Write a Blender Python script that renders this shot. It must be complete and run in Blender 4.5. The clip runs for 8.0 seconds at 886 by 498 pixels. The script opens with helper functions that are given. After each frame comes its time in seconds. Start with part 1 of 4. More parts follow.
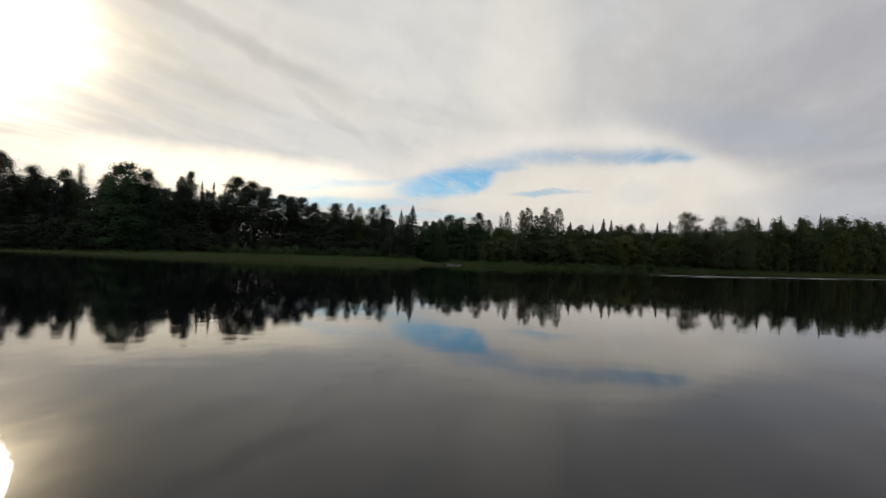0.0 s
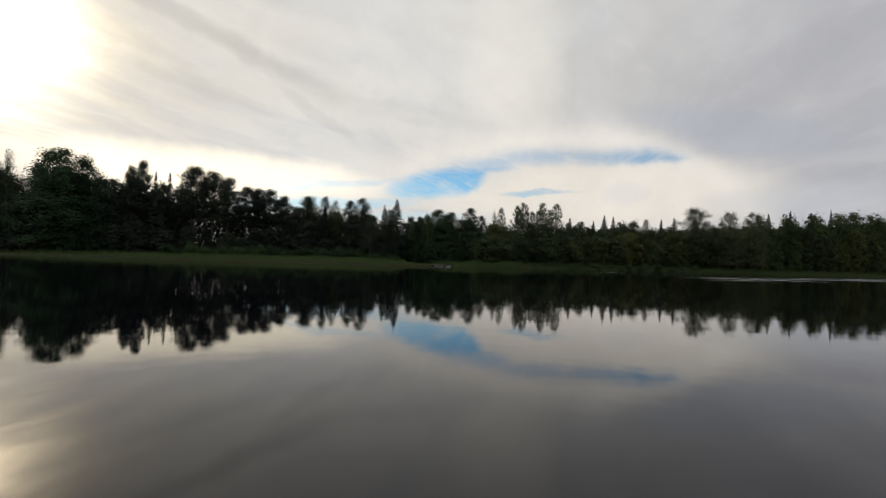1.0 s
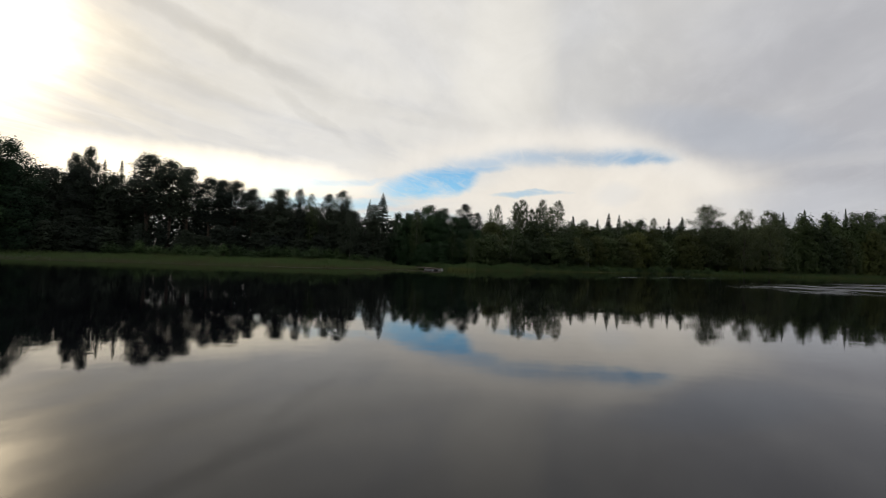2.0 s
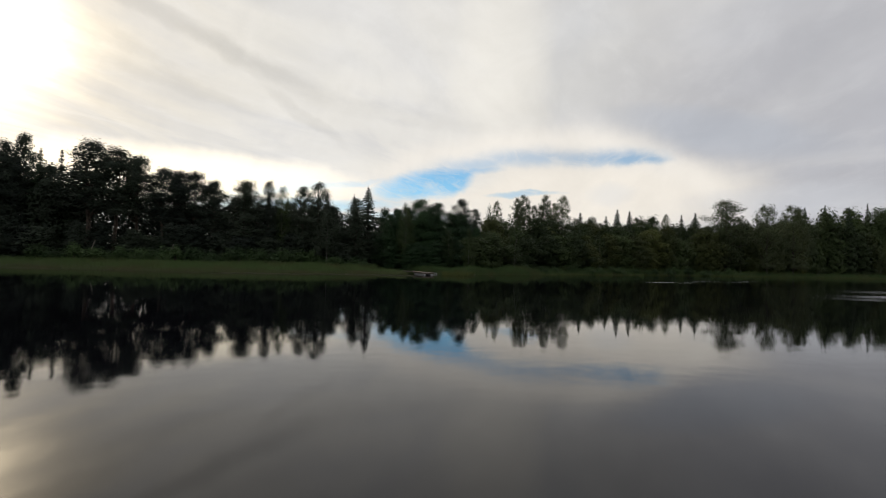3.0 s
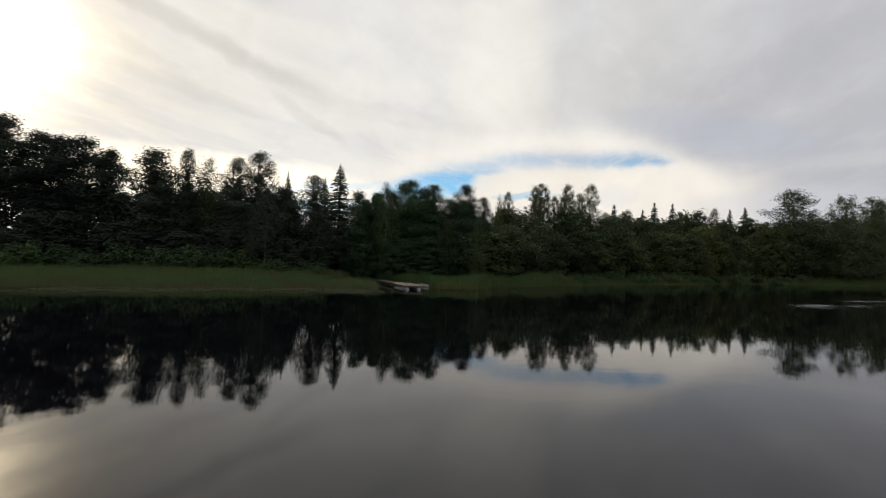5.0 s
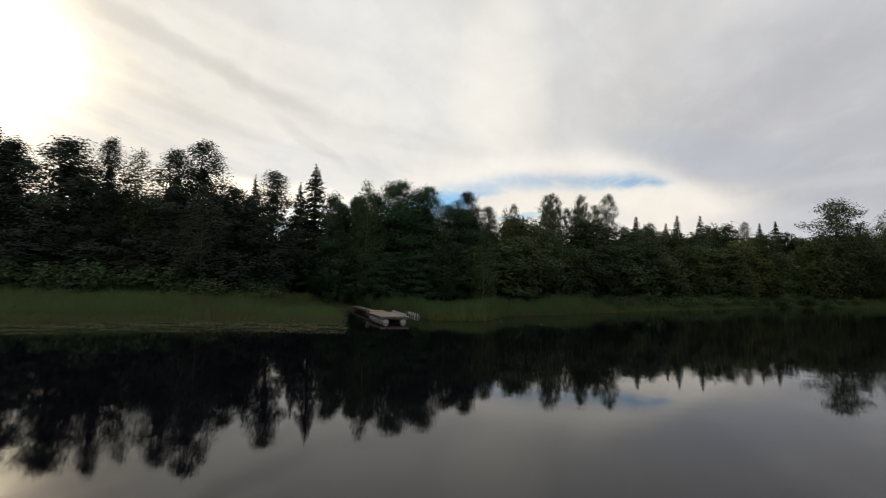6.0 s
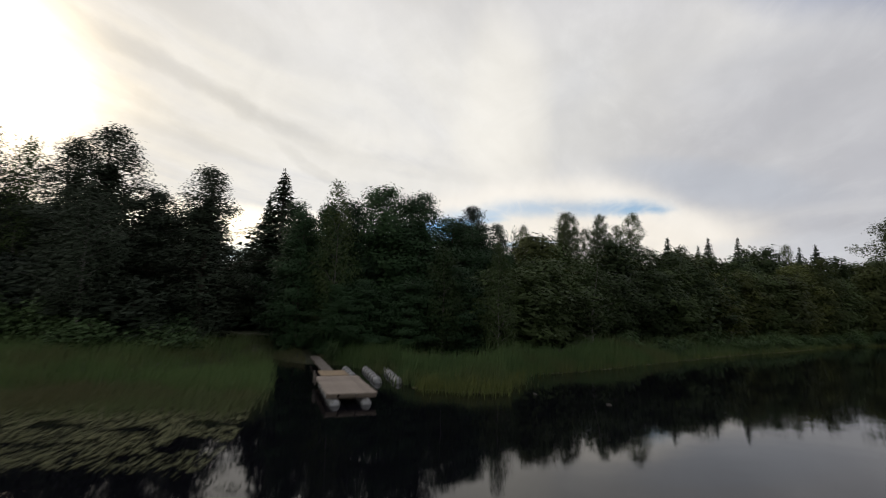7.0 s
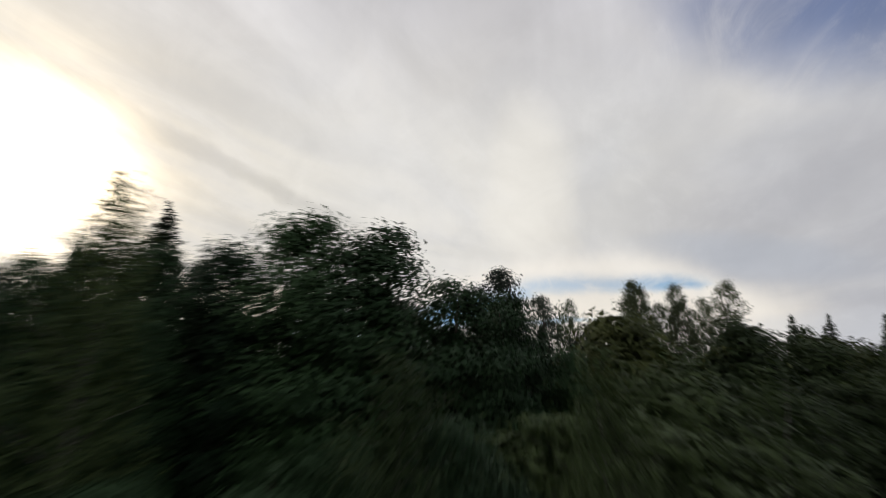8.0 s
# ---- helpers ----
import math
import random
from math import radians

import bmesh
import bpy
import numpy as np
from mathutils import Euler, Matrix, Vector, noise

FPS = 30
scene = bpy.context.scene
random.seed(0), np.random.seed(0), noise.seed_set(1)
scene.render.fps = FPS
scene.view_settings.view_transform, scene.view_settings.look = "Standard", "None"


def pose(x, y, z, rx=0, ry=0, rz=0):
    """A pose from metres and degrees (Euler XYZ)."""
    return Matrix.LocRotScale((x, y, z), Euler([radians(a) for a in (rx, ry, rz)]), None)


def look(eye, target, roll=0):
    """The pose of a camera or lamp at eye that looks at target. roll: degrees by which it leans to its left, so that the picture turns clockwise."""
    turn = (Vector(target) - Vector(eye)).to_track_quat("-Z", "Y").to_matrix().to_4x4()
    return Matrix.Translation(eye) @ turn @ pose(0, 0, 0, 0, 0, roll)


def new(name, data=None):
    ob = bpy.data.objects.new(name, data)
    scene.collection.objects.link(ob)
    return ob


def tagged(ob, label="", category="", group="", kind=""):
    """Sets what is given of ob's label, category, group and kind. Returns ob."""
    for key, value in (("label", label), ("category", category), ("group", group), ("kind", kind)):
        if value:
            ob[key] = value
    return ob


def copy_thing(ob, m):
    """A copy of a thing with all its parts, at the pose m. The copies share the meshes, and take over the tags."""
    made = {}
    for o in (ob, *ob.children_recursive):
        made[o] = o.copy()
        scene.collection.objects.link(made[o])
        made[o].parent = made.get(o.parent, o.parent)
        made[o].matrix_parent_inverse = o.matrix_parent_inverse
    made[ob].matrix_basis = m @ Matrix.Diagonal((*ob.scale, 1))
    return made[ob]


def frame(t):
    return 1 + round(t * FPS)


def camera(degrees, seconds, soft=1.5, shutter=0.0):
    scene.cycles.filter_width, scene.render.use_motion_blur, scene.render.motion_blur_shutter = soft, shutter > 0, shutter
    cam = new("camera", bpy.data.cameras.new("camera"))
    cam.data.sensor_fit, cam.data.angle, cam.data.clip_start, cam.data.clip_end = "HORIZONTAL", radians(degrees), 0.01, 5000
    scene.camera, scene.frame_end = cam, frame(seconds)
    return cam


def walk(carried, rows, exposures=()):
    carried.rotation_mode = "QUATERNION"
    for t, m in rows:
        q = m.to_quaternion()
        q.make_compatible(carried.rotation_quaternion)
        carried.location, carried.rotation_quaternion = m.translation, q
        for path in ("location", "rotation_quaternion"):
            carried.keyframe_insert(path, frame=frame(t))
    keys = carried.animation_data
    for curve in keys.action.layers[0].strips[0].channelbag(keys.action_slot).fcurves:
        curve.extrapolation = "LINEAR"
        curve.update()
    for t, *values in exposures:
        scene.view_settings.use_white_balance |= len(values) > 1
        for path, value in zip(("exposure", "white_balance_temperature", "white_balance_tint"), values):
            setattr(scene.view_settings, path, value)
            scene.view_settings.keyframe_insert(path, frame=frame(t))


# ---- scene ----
cam = camera(86.7, 8.0, soft=0.7, shutter=0.5)
# seconds, place, then yaw, pitch and roll in degrees
ROWS = [
    (0, 3.25, -13.85, 1.49, 1.18, 1.33, -1.94),
    (0.5, 3.59, -5.22, 1.55, 0.33, 1.34, -1.86),
    (1, 3.92, 3.21, 1.53, 0.09, 1.40, -1.70),
    (1.5, 3.99, 11.22, 1.85, -0.43, 1.39, -1.96),
    (3, 4.58, 35.23, 2.37, -1.45, 1.57, -1.40),
    (3.5, 5.07, 43.22, 2.99, -1.41, 0.90, -1.71),
    (4, 5.52, 50.81, 3.02, -1.35, 0.78, -1.91),
    (4.5, 5.91, 58.21, 2.89, -1.19, 1.05, -1.70),
    (6, 6.91, 81.36, 2.89, -1.15, 4.34, -1.36),
    (6.5, 7.24, 88.99, 3.20, -1.12, 5.92, -1.21),
    (7, 7.51, 96.20, 3.92, -0.90, 7.59, -1.46),
    (7.2, 7.74, 99.45, 4.29, -0.62, 8.63, -1.47),
    (7.3, 7.81, 101.26, 4.49, -0.44, 9.44, -1.54),
    (7.4, 7.88, 103.15, 4.67, -0.21, 10.20, -1.60),
    (7.5, 8.08, 105.29, 4.94, 0.24, 11.18, -1.73),
    (7.6, 8.38, 108.46, 5.45, 0.73, 12.41, -1.67),
    (7.7, 8.63, 111.82, 6.09, 1.29, 13.62, -1.64),
    (7.8, 8.95, 115.37, 6.88, 1.87, 14.82, -1.48),
    (7.9, 9.31, 118.97, 7.68, 2.43, 15.98, -1.38),
    (8, 9.72, 122.58, 8.41, 2.74, 17.00, -1.46),
]
walk(cam, [(t, pose(x, y, z, 90 + pitch, roll, yaw)) for t, x, y, z, yaw, pitch, roll in ROWS],
     [(0.0, -0.24), (1.5, -0.16), (3.0, -0.08), (4.5, -0.02), (7.4, 0.0), (8.0, -0.12)])

# ---------------------------------------------------------------- sky and sun
SUN_AZ, SUN_EL = -47.3, 19.6        # degrees: left of straight ahead, above the horizon


class Nodes:
    """Short calls for building a node tree."""

    def __init__(self, tree):
        self.tree = tree

    def add(self, kind, **values):
        n = self.tree.nodes.new(kind)
        for key, value in values.items():
            setattr(n, key, value)
        return n

    def put(self, socket, value):
        if isinstance(value, bpy.types.NodeSocket):
            self.tree.links.new(value, socket)
        else:
            socket.default_value = value

    def math(self, op, a, b=0.0, c=0.0):
        n = self.add("ShaderNodeMath", operation=op)
        for socket, value in zip(n.inputs, (a, b, c)):
            self.put(socket, value)
        return n.outputs[0]

    def mix(self, fac, a, b):
        n = self.add("ShaderNodeMix", data_type="RGBA")
        self.put(n.inputs[0], fac)
        self.put(n.inputs[6], a if isinstance(a, bpy.types.NodeSocket) else (*a, 1))
        self.put(n.inputs[7], b if isinstance(b, bpy.types.NodeSocket) else (*b, 1))
        return n.outputs[2]

    def remap(self, value, a, b, lo=0.0, hi=1.0):
        n = self.add("ShaderNodeMapRange", interpolation_type="SMOOTHSTEP")
        for socket, v in zip(n.inputs, (value, a, b, lo, hi)):
            self.put(socket, v)
        return n.outputs[0]

    def noise(self, vector, scale, detail=3.0, rough=0.5, distort=0.0):
        n = self.add("ShaderNodeTexNoise")
        self.put(n.inputs["Vector"], vector)
        n.inputs["Scale"].default_value, n.inputs["Detail"].default_value = scale, detail
        n.inputs["Roughness"].default_value, n.inputs["Distortion"].default_value = rough, distort
        return n.outputs[0]

    def vec(self, x, y, z=0.0):
        n = self.add("ShaderNodeCombineXYZ")
        for socket, v in zip(n.inputs, (x, y, z)):
            self.put(socket, v)
        return n.outputs[0]


def make_world():
    world = bpy.data.worlds.new("sky")
    scene.world = world
    world.use_nodes = True
    tree = world.node_tree
    tree.nodes.clear()
    k = Nodes(tree)
    way = k.add("ShaderNodeTexCoord").outputs["Generated"]
    xyz = k.add("ShaderNodeSeparateXYZ")
    k.put(xyz.inputs[0], way)
    x, y, z = xyz.outputs
    az = k.math("MULTIPLY", k.math("ARCTAN2", x, y), 57.2958)
    el = k.math("MULTIPLY", k.math("ARCSINE", z), 57.2958)
    # the cloud sheet seen in perspective: high cloud on a flat layer, drawn out along the lake
    lift = k.math("MAXIMUM", k.math("ADD", z, 0.05), 0.03)
    sheet = k.vec(k.math("DIVIDE", x, lift), k.math("DIVIDE", y, lift))

    def drawn(sx, sy, turn, shift):
        """Coordinates on the sheet, turned and then squeezed, for streaks that run one way."""
        t = k.add("ShaderNodeMapping")
        k.put(t.inputs[0], sheet)
        t.inputs["Rotation"].default_value = (0, 0, radians(turn))
        m = k.add("ShaderNodeMapping")
        k.put(m.inputs[0], t.outputs[0])
        m.inputs["Location"].default_value = (shift, 0.3 * shift, 0)
        m.inputs["Scale"].default_value = (sx, sy, 1)
        return m.outputs[0]

    streak = k.noise(drawn(1.5, 0.6, 22, 0.0), 1.0, 6, 0.55, 1.5)
    band = k.noise(drawn(0.6, 0.35, 14, 4.0), 1.0, 4, 0.5, 0.6)
    soft = k.noise(drawn(0.9, 0.7, 0, 9.0), 1.0, 4, 0.5, 0.5)
    fine = k.noise(drawn(4.2, 1.7, 24, 2.0), 1.0, 8, 0.65, 0.8)
    # ragged edges for the openings
    waz = k.math("ADD", az, k.math("MULTIPLY", k.math("SUBTRACT", k.noise(way, 6.0, 5, 0.55), 0.5), 6))
    wel = k.math("ADD", el, k.math("MULTIPLY", k.math("SUBTRACT", k.noise(way, 9.0, 7, 0.60), 0.5), 2.4))

    def blob(a, e, sa, se, inner=0.4, outer=1.3, slope=0.0):
        da = k.math("SUBTRACT", waz, a)
        de = k.math("SUBTRACT", k.math("SUBTRACT", wel, e), k.math("MULTIPLY", da, slope))
        p = k.math("POWER", k.math("DIVIDE", da, sa), 2)
        q = k.math("POWER", k.math("DIVIDE", de, se), 2)
        return k.remap(k.math("ADD", p, q), outer, inner)

    def arch(a, e, bow_l, bow_r, thick, a0, a1, a2, a3):
        """A bowed band of cloud or clear air that sinks away from its crest, faster on one side, and fades at both ends."""
        da = k.math("SUBTRACT", az, a)
        fall = k.math("ADD", k.math("MULTIPLY", k.math("POWER", k.math("MINIMUM", da, 0.0), 2), bow_l), k.math("MULTIPLY", k.math("POWER", k.math("MAXIMUM", da, 0.0), 2), bow_r))
        d = k.math("DIVIDE", k.math("ADD", k.math("SUBTRACT", wel, e), fall), thick)
        m = k.math("EXPONENT", k.math("MULTIPLY", k.math("MULTIPLY", d, d), -1.0))
        return k.math("MULTIPLY", m, k.math("MULTIPLY", k.remap(waz, a0, a1), k.remap(waz, a3, a2)))

    def cap(a, e):
        a, e = radians(a), radians(e)
        dot = k.add("ShaderNodeVectorMath", operation="DOT_PRODUCT")
        k.put(dot.inputs[0], way)
        dot.inputs[1].default_value = (math.sin(a) * math.cos(e), math.cos(a) * math.cos(e), math.sin(e))
        return k.math("MULTIPLY", k.math("ARCCOSINE", k.math("MINIMUM", dot.outputs["Value"], 0.99999)), 57.2958)

    off_sun = cap(SUN_AZ, SUN_EL)
    # clear air: a blue physical sky
    air = k.add("ShaderNodeTexSky", sky_type="NISHITA", sun_disc=False)
    air.sun_elevation, air.sun_rotation = radians(SUN_EL), radians(SUN_AZ)
    air.air_density, air.dust_density, air.ozone_density = 1.0, 0.3, 2.0
    blue = k.add("ShaderNodeVectorMath", operation="MULTIPLY")
    k.put(blue.inputs[0], air.outputs[0])
    blue.inputs[1].default_value = (0.063, 0.106, 0.128)
    # cloud colour: cream towards the sun, cool grey away from it
    cloud = k.mix(k.remap(off_sun, 30, 100), (0.77, 0.755, 0.71), (0.47, 0.475, 0.505))
    cloud = k.mix(k.remap(off_sun, 26, 6), cloud, (0.60, 0.58, 0.53))
    cloud = k.mix(k.remap(off_sun, 92, 150), cloud, (0.27, 0.275, 0.30))
    cloud = k.mix(k.math("MULTIPLY", k.remap(band, 0.44, 0.64), 0.60), cloud, (0.82, 0.81, 0.78))
    cloud = k.mix(k.math("MULTIPLY", k.remap(streak, 0.44, 0.70), 0.32), cloud, (0.58, 0.595, 0.635))
    cloud = k.mix(k.math("MULTIPLY", k.remap(soft, 0.48, 0.70), 0.32), cloud, (0.58, 0.60, 0.64))
    cloud = k.mix(k.math("MULTIPLY", k.remap(fine, 0.46, 0.74), 0.24), cloud, (0.84, 0.84, 0.83))
    aloft = k.remap(el, 26, 50)
    cloud = k.mix(k.math("MULTIPLY", aloft, 0.6), cloud, (0.605, 0.60, 0.665))
    sweep = k.remap(k.noise(drawn(1.5, 0.42, 24, 6.0), 1.0, 5, 0.5, 0.8), 0.34, 0.66, 0.82, 1.20)
    shade = k.math("ADD", 1.0, k.math("MULTIPLY", k.math("SUBTRACT", sweep, 1.0), aloft))
    heap = k.add("ShaderNodeVectorMath", operation="SCALE")
    k.put(heap.inputs[0], cloud)
    k.put(heap.inputs["Scale"], shade)
    cloud = heap.outputs[0]
    # the grey layer low under the sun, and the bright strip over the trees
    cloud = k.mix(k.math("MULTIPLY", blob(-44, 10.6, 12, 1.0, 0.0, 1.8), 0.55), cloud, (0.54, 0.54, 0.55))
    cloud = k.mix(k.math("MULTIPLY", blob(-27, 8.6, 17, 2.6, 0.0, 1.8), 0.85), cloud, (1.55, 1.40, 1.12))
    # the duller sky away from the sun, with a blue-grey lane beside the arch
    cloud = k.mix(k.math("MULTIPLY", blob(44, 14, 20, 15, 0.0, 1.8), 0.60), cloud, (0.45, 0.46, 0.50))
    cloud = k.mix(k.math("MULTIPLY", blob(31, 14.2, 10, 2.4, 0.0, 1.7, -0.22), 0.55), cloud, (0.45, 0.49, 0.56))
    cloud = k.mix(k.math("MULTIPLY", blob(17, 22, 6.0, 8.0, 0.0, 2.2), 0.16), cloud, (0.55, 0.575, 0.60))
    # the upright brush of thin bright cloud
    cloud = k.mix(k.math("MULTIPLY", blob(8.0, 23.5, 4.4, 9.0, 0.0, 2.6), 0.48), cloud, (0.90, 0.87, 0.79))
    # the white arch and the bank of cloud beneath it
    cloud = k.mix(k.math("MULTIPLY", blob(17, 8.0, 20, 4.6, 0.2, 1.4), 0.92), cloud, (0.89, 0.84, 0.755))
    cloud = k.mix(k.math("MULTIPLY", arch(15.5, 14.7, 0.0085, 0.026, 1.75, -16, 0, 30, 38), 0.80), cloud, (0.90, 0.86, 0.79))
    cloud = k.mix(k.math("MULTIPLY", blob(20.5, 8.3, 3.0, 1.4, 0.0, 1.7), 0.35), cloud, (0.66, 0.68, 0.70))
    cloud = k.mix(k.math("MULTIPLY", blob(38, 7.0, 9, 1.6, 0.0, 1.7), 0.5), cloud, (0.60, 0.62, 0.66))
    # openings: the gap over the trees, the crescent under the arch, slits, and thin air high up
    gap = k.math("MULTIPLY", blob(0.6, 9.7, 8.5, 1.8, 0.1, 1.5, 0.16), 0.95)
    crescent = k.math("MULTIPLY", arch(14.5, 12.6, 0.007, 0.0085, 0.95, -4, 4, 25.5, 29), k.remap(az, 14, 23, 0.42, 0.72))
    bank = k.math("MULTIPLY", k.remap(k.math("ADD", waz, k.math("MULTIPLY", wel, -0.9)), -6.3, -4.0), k.remap(wel, 11.7, 10.9))
    clear = k.math("MULTIPLY", k.math("MAXIMUM", gap, crescent), k.math("SUBTRACT", 1.0, k.math("MULTIPLY", bank, 0.94)))
    for at, amount in ((blob(-15, 6.2, 11, 0.8, 0.0, 1.6, 0.07), 0.50), (blob(-15, 8.2, 9, 0.5, 0.0, 1.6, 0.20), 0.40), (blob(10.5, 8.4, 4.0, 0.40, 0.0, 1.5), 0.55), (blob(-4, 5.2, 8, 0.6, 0.0, 1.6), 0.30)):
        clear = k.math("MAXIMUM", clear, k.math("MULTIPLY", at, amount))
    wisp = k.remap(fine, 0.40, 0.72, 1.0, 0.55)
    sky = k.mix(k.math("MULTIPLY", clear, wisp), cloud, blue.outputs[0])
    thin = k.math("MULTIPLY", blob(48, 36, 22, 9, 0.0, 1.7, -0.25), k.remap(fine, 0.40, 0.74, 1.0, 0.55))
    deep = k.add("ShaderNodeVectorMath", operation="MULTIPLY")
    k.put(deep.inputs[0], blue.outputs[0])
    deep.inputs[1].default_value = (1.5, 0.92, 1.0)
    sky = k.mix(k.math("MULTIPLY", thin, 0.85), sky, deep.outputs[0])
    # the veiled sun
    uneven = k.math("MAXIMUM", k.math("ADD", off_sun, k.math("MULTIPLY", k.math("SUBTRACT", streak, 0.5), 9.0)), 0.0)
    near_sun = k.math("MULTIPLY", k.math("EXPONENT", k.math("DIVIDE", uneven, -2.1)), 34.0)
    wide_sun = k.math("MULTIPLY", k.math("EXPONENT", k.math("DIVIDE", uneven, -11.0)), 0.55)
    glow = k.math("ADD", near_sun, wide_sun)
    lit = k.add("ShaderNodeMix", data_type="RGBA", blend_type="ADD")
    lit.inputs[0].default_value = 1.0
    k.put(lit.inputs[6], sky)
    k.put(lit.inputs[7], k.mix(1.0, (0, 0, 0), k.vec(glow, k.math("MULTIPLY", glow, 0.82), k.math("MULTIPLY", glow, 0.55))))
    back = k.add("ShaderNodeBackground")
    # denser cloud before the glow: furrows that slant across the bright side, and a soft mottle all over
    dense = k.remap(k.noise(way, 6.5, 6, 0.6, 0.4), 0.30, 0.70, 0.97, 1.06)
    for at, amount in ((blob(-37, 25.4, 25, 1.2, 0.0, 1.6, -0.255), 0.12), (blob(-21, 20.8, 8, 1.1, 0.0, 1.6, -0.30), 0.09), (blob(-15.5, 16.3, 5, 0.9, 0.0, 1.6, -0.6), 0.09),
                       (blob(-29, 17.6, 9, 0.8, 0.0, 1.6, -0.18), 0.07), (blob(-5, 17.2, 12, 1.1, 0.0, 1.6, -0.1), 0.05), (blob(-33, 31, 20, 2.2, 0.0, 1.6, -0.2), 0.06), (blob(-40, 22, 12, 1.0, 0.0, 1.6, -0.3), 0.08)):
        dense = k.math("MULTIPLY", dense, k.math("SUBTRACT", 1.0, k.math("MULTIPLY", at, amount)))
    veil = k.add("ShaderNodeVectorMath", operation="SCALE")
    k.put(veil.inputs[0], lit.outputs[2])
    k.put(veil.inputs["Scale"], dense)
    warm = k.add("ShaderNodeVectorMath", operation="MULTIPLY")
    k.put(warm.inputs[0], veil.outputs[0])
    warm.inputs[1].default_value = (1.0, 0.99, 0.985)
    k.put(back.inputs[0], warm.outputs[0])
    back.inputs[1].default_value = 1.05
    out = k.add("ShaderNodeOutputWorld")
    tree.links.new(back.outputs[0], out.inputs[0])


make_world()
sun = new("sun", bpy.data.lights.new("sun", "SUN"))
sun.data.energy, sun.data.angle, sun.data.color = 0.5, radians(8), (1.0, 0.90, 0.76)
a, e = radians(SUN_AZ), radians(SUN_EL)
sun.matrix_world = look((500 * math.sin(a), 500 * math.cos(a), 500 * math.tan(e)), (0, 0, 0))

# ---------------------------------------------------------------- materials


def material(name):
    m = bpy.data.materials.new(name)
    m.use_nodes = True
    m.node_tree.nodes.clear()
    k = Nodes(m.node_tree)
    out = k.add("ShaderNodeOutputMaterial")
    return m, k, out


def principled(k, out, colour, rough, metal=0.0, bump=None, depth=0.02):
    p = k.add("ShaderNodeBsdfPrincipled")
    k.put(p.inputs["Base Color"], colour if isinstance(colour, bpy.types.NodeSocket) else (*colour, 1))
    k.put(p.inputs["Roughness"], rough)
    p.inputs["Metallic"].default_value = metal
    if bump is not None:
        b = k.add("ShaderNodeBump")
        b.inputs["Strength"].default_value, b.inputs["Distance"].default_value = 1.0, depth
        k.put(b.inputs["Height"], bump)
        k.put(p.inputs["Normal"], b.outputs[0])
    k.tree.links.new(p.outputs[0], out.inputs[0])
    return p


def coords(k):
    return k.add("ShaderNodeTexCoord").outputs["Object"]


def leaf_material(name, dark, light, glow=0.3, dry=None):
    """Leaves: colour differs from leaf to leaf and from tree to tree; some light passes through."""
    m, k, out = material(name)
    leaf = k.add("ShaderNodeNewGeometry").outputs["Random Per Island"]
    tree = k.add("ShaderNodeObjectInfo").outputs["Random"]
    patch = k.noise(coords(k), 0.5, 3)
    f = k.math("ADD", k.math("MULTIPLY", leaf, 0.12), k.math("SUBTRACT", k.math("MULTIPLY", tree, 0.9), 0.14))
    f = k.math("ADD", f, k.math("MULTIPLY", k.math("SUBTRACT", patch, 0.4), 0.8))
    colour = k.mix(f, dark, light)
    if dry:
        # withered patches in the beds
        colour = k.mix(k.math("MULTIPLY", k.remap(k.noise(coords(k), 0.16, 4, 0.6), 0.46, 0.66), 0.55), colour, dry)
    p = k.add("ShaderNodeBsdfPrincipled")
    k.put(p.inputs["Base Color"], colour)
    p.inputs["Roughness"].default_value = 0.65
    p.inputs["Specular IOR Level"].default_value = 0.15
    t = k.add("ShaderNodeBsdfTranslucent")
    k.put(t.inputs[0], colour)
    mix = k.add("ShaderNodeMixShader")
    mix.inputs[0].default_value = glow
    k.tree.links.new(p.outputs[0], mix.inputs[1])
    k.tree.links.new(t.outputs[0], mix.inputs[2])
    k.tree.links.new(mix.outputs[0], out.inputs[0])
    return m


def bark_material(name, dark, light, white=False):
    m, k, out = material(name)
    c = coords(k)
    stretch = k.add("ShaderNodeMapping")
    k.put(stretch.inputs[0], c)
    stretch.inputs["Scale"].default_value = (1.5, 1.5, 7.0) if white else (6.0, 6.0, 1.0)
    ridge = k.noise(stretch.outputs[0], 2.5, 5, 0.6)
    colour = k.mix(k.remap(ridge, 0.40, 0.62), dark, light)
    colour = k.mix(k.math("MULTIPLY", k.remap(k.noise(c, 0.8, 3), 0.5, 0.7), 0.5), colour, (0.05, 0.055, 0.035))
    principled(k, out, colour, 0.85, bump=ridge, depth=0.03)
    return m


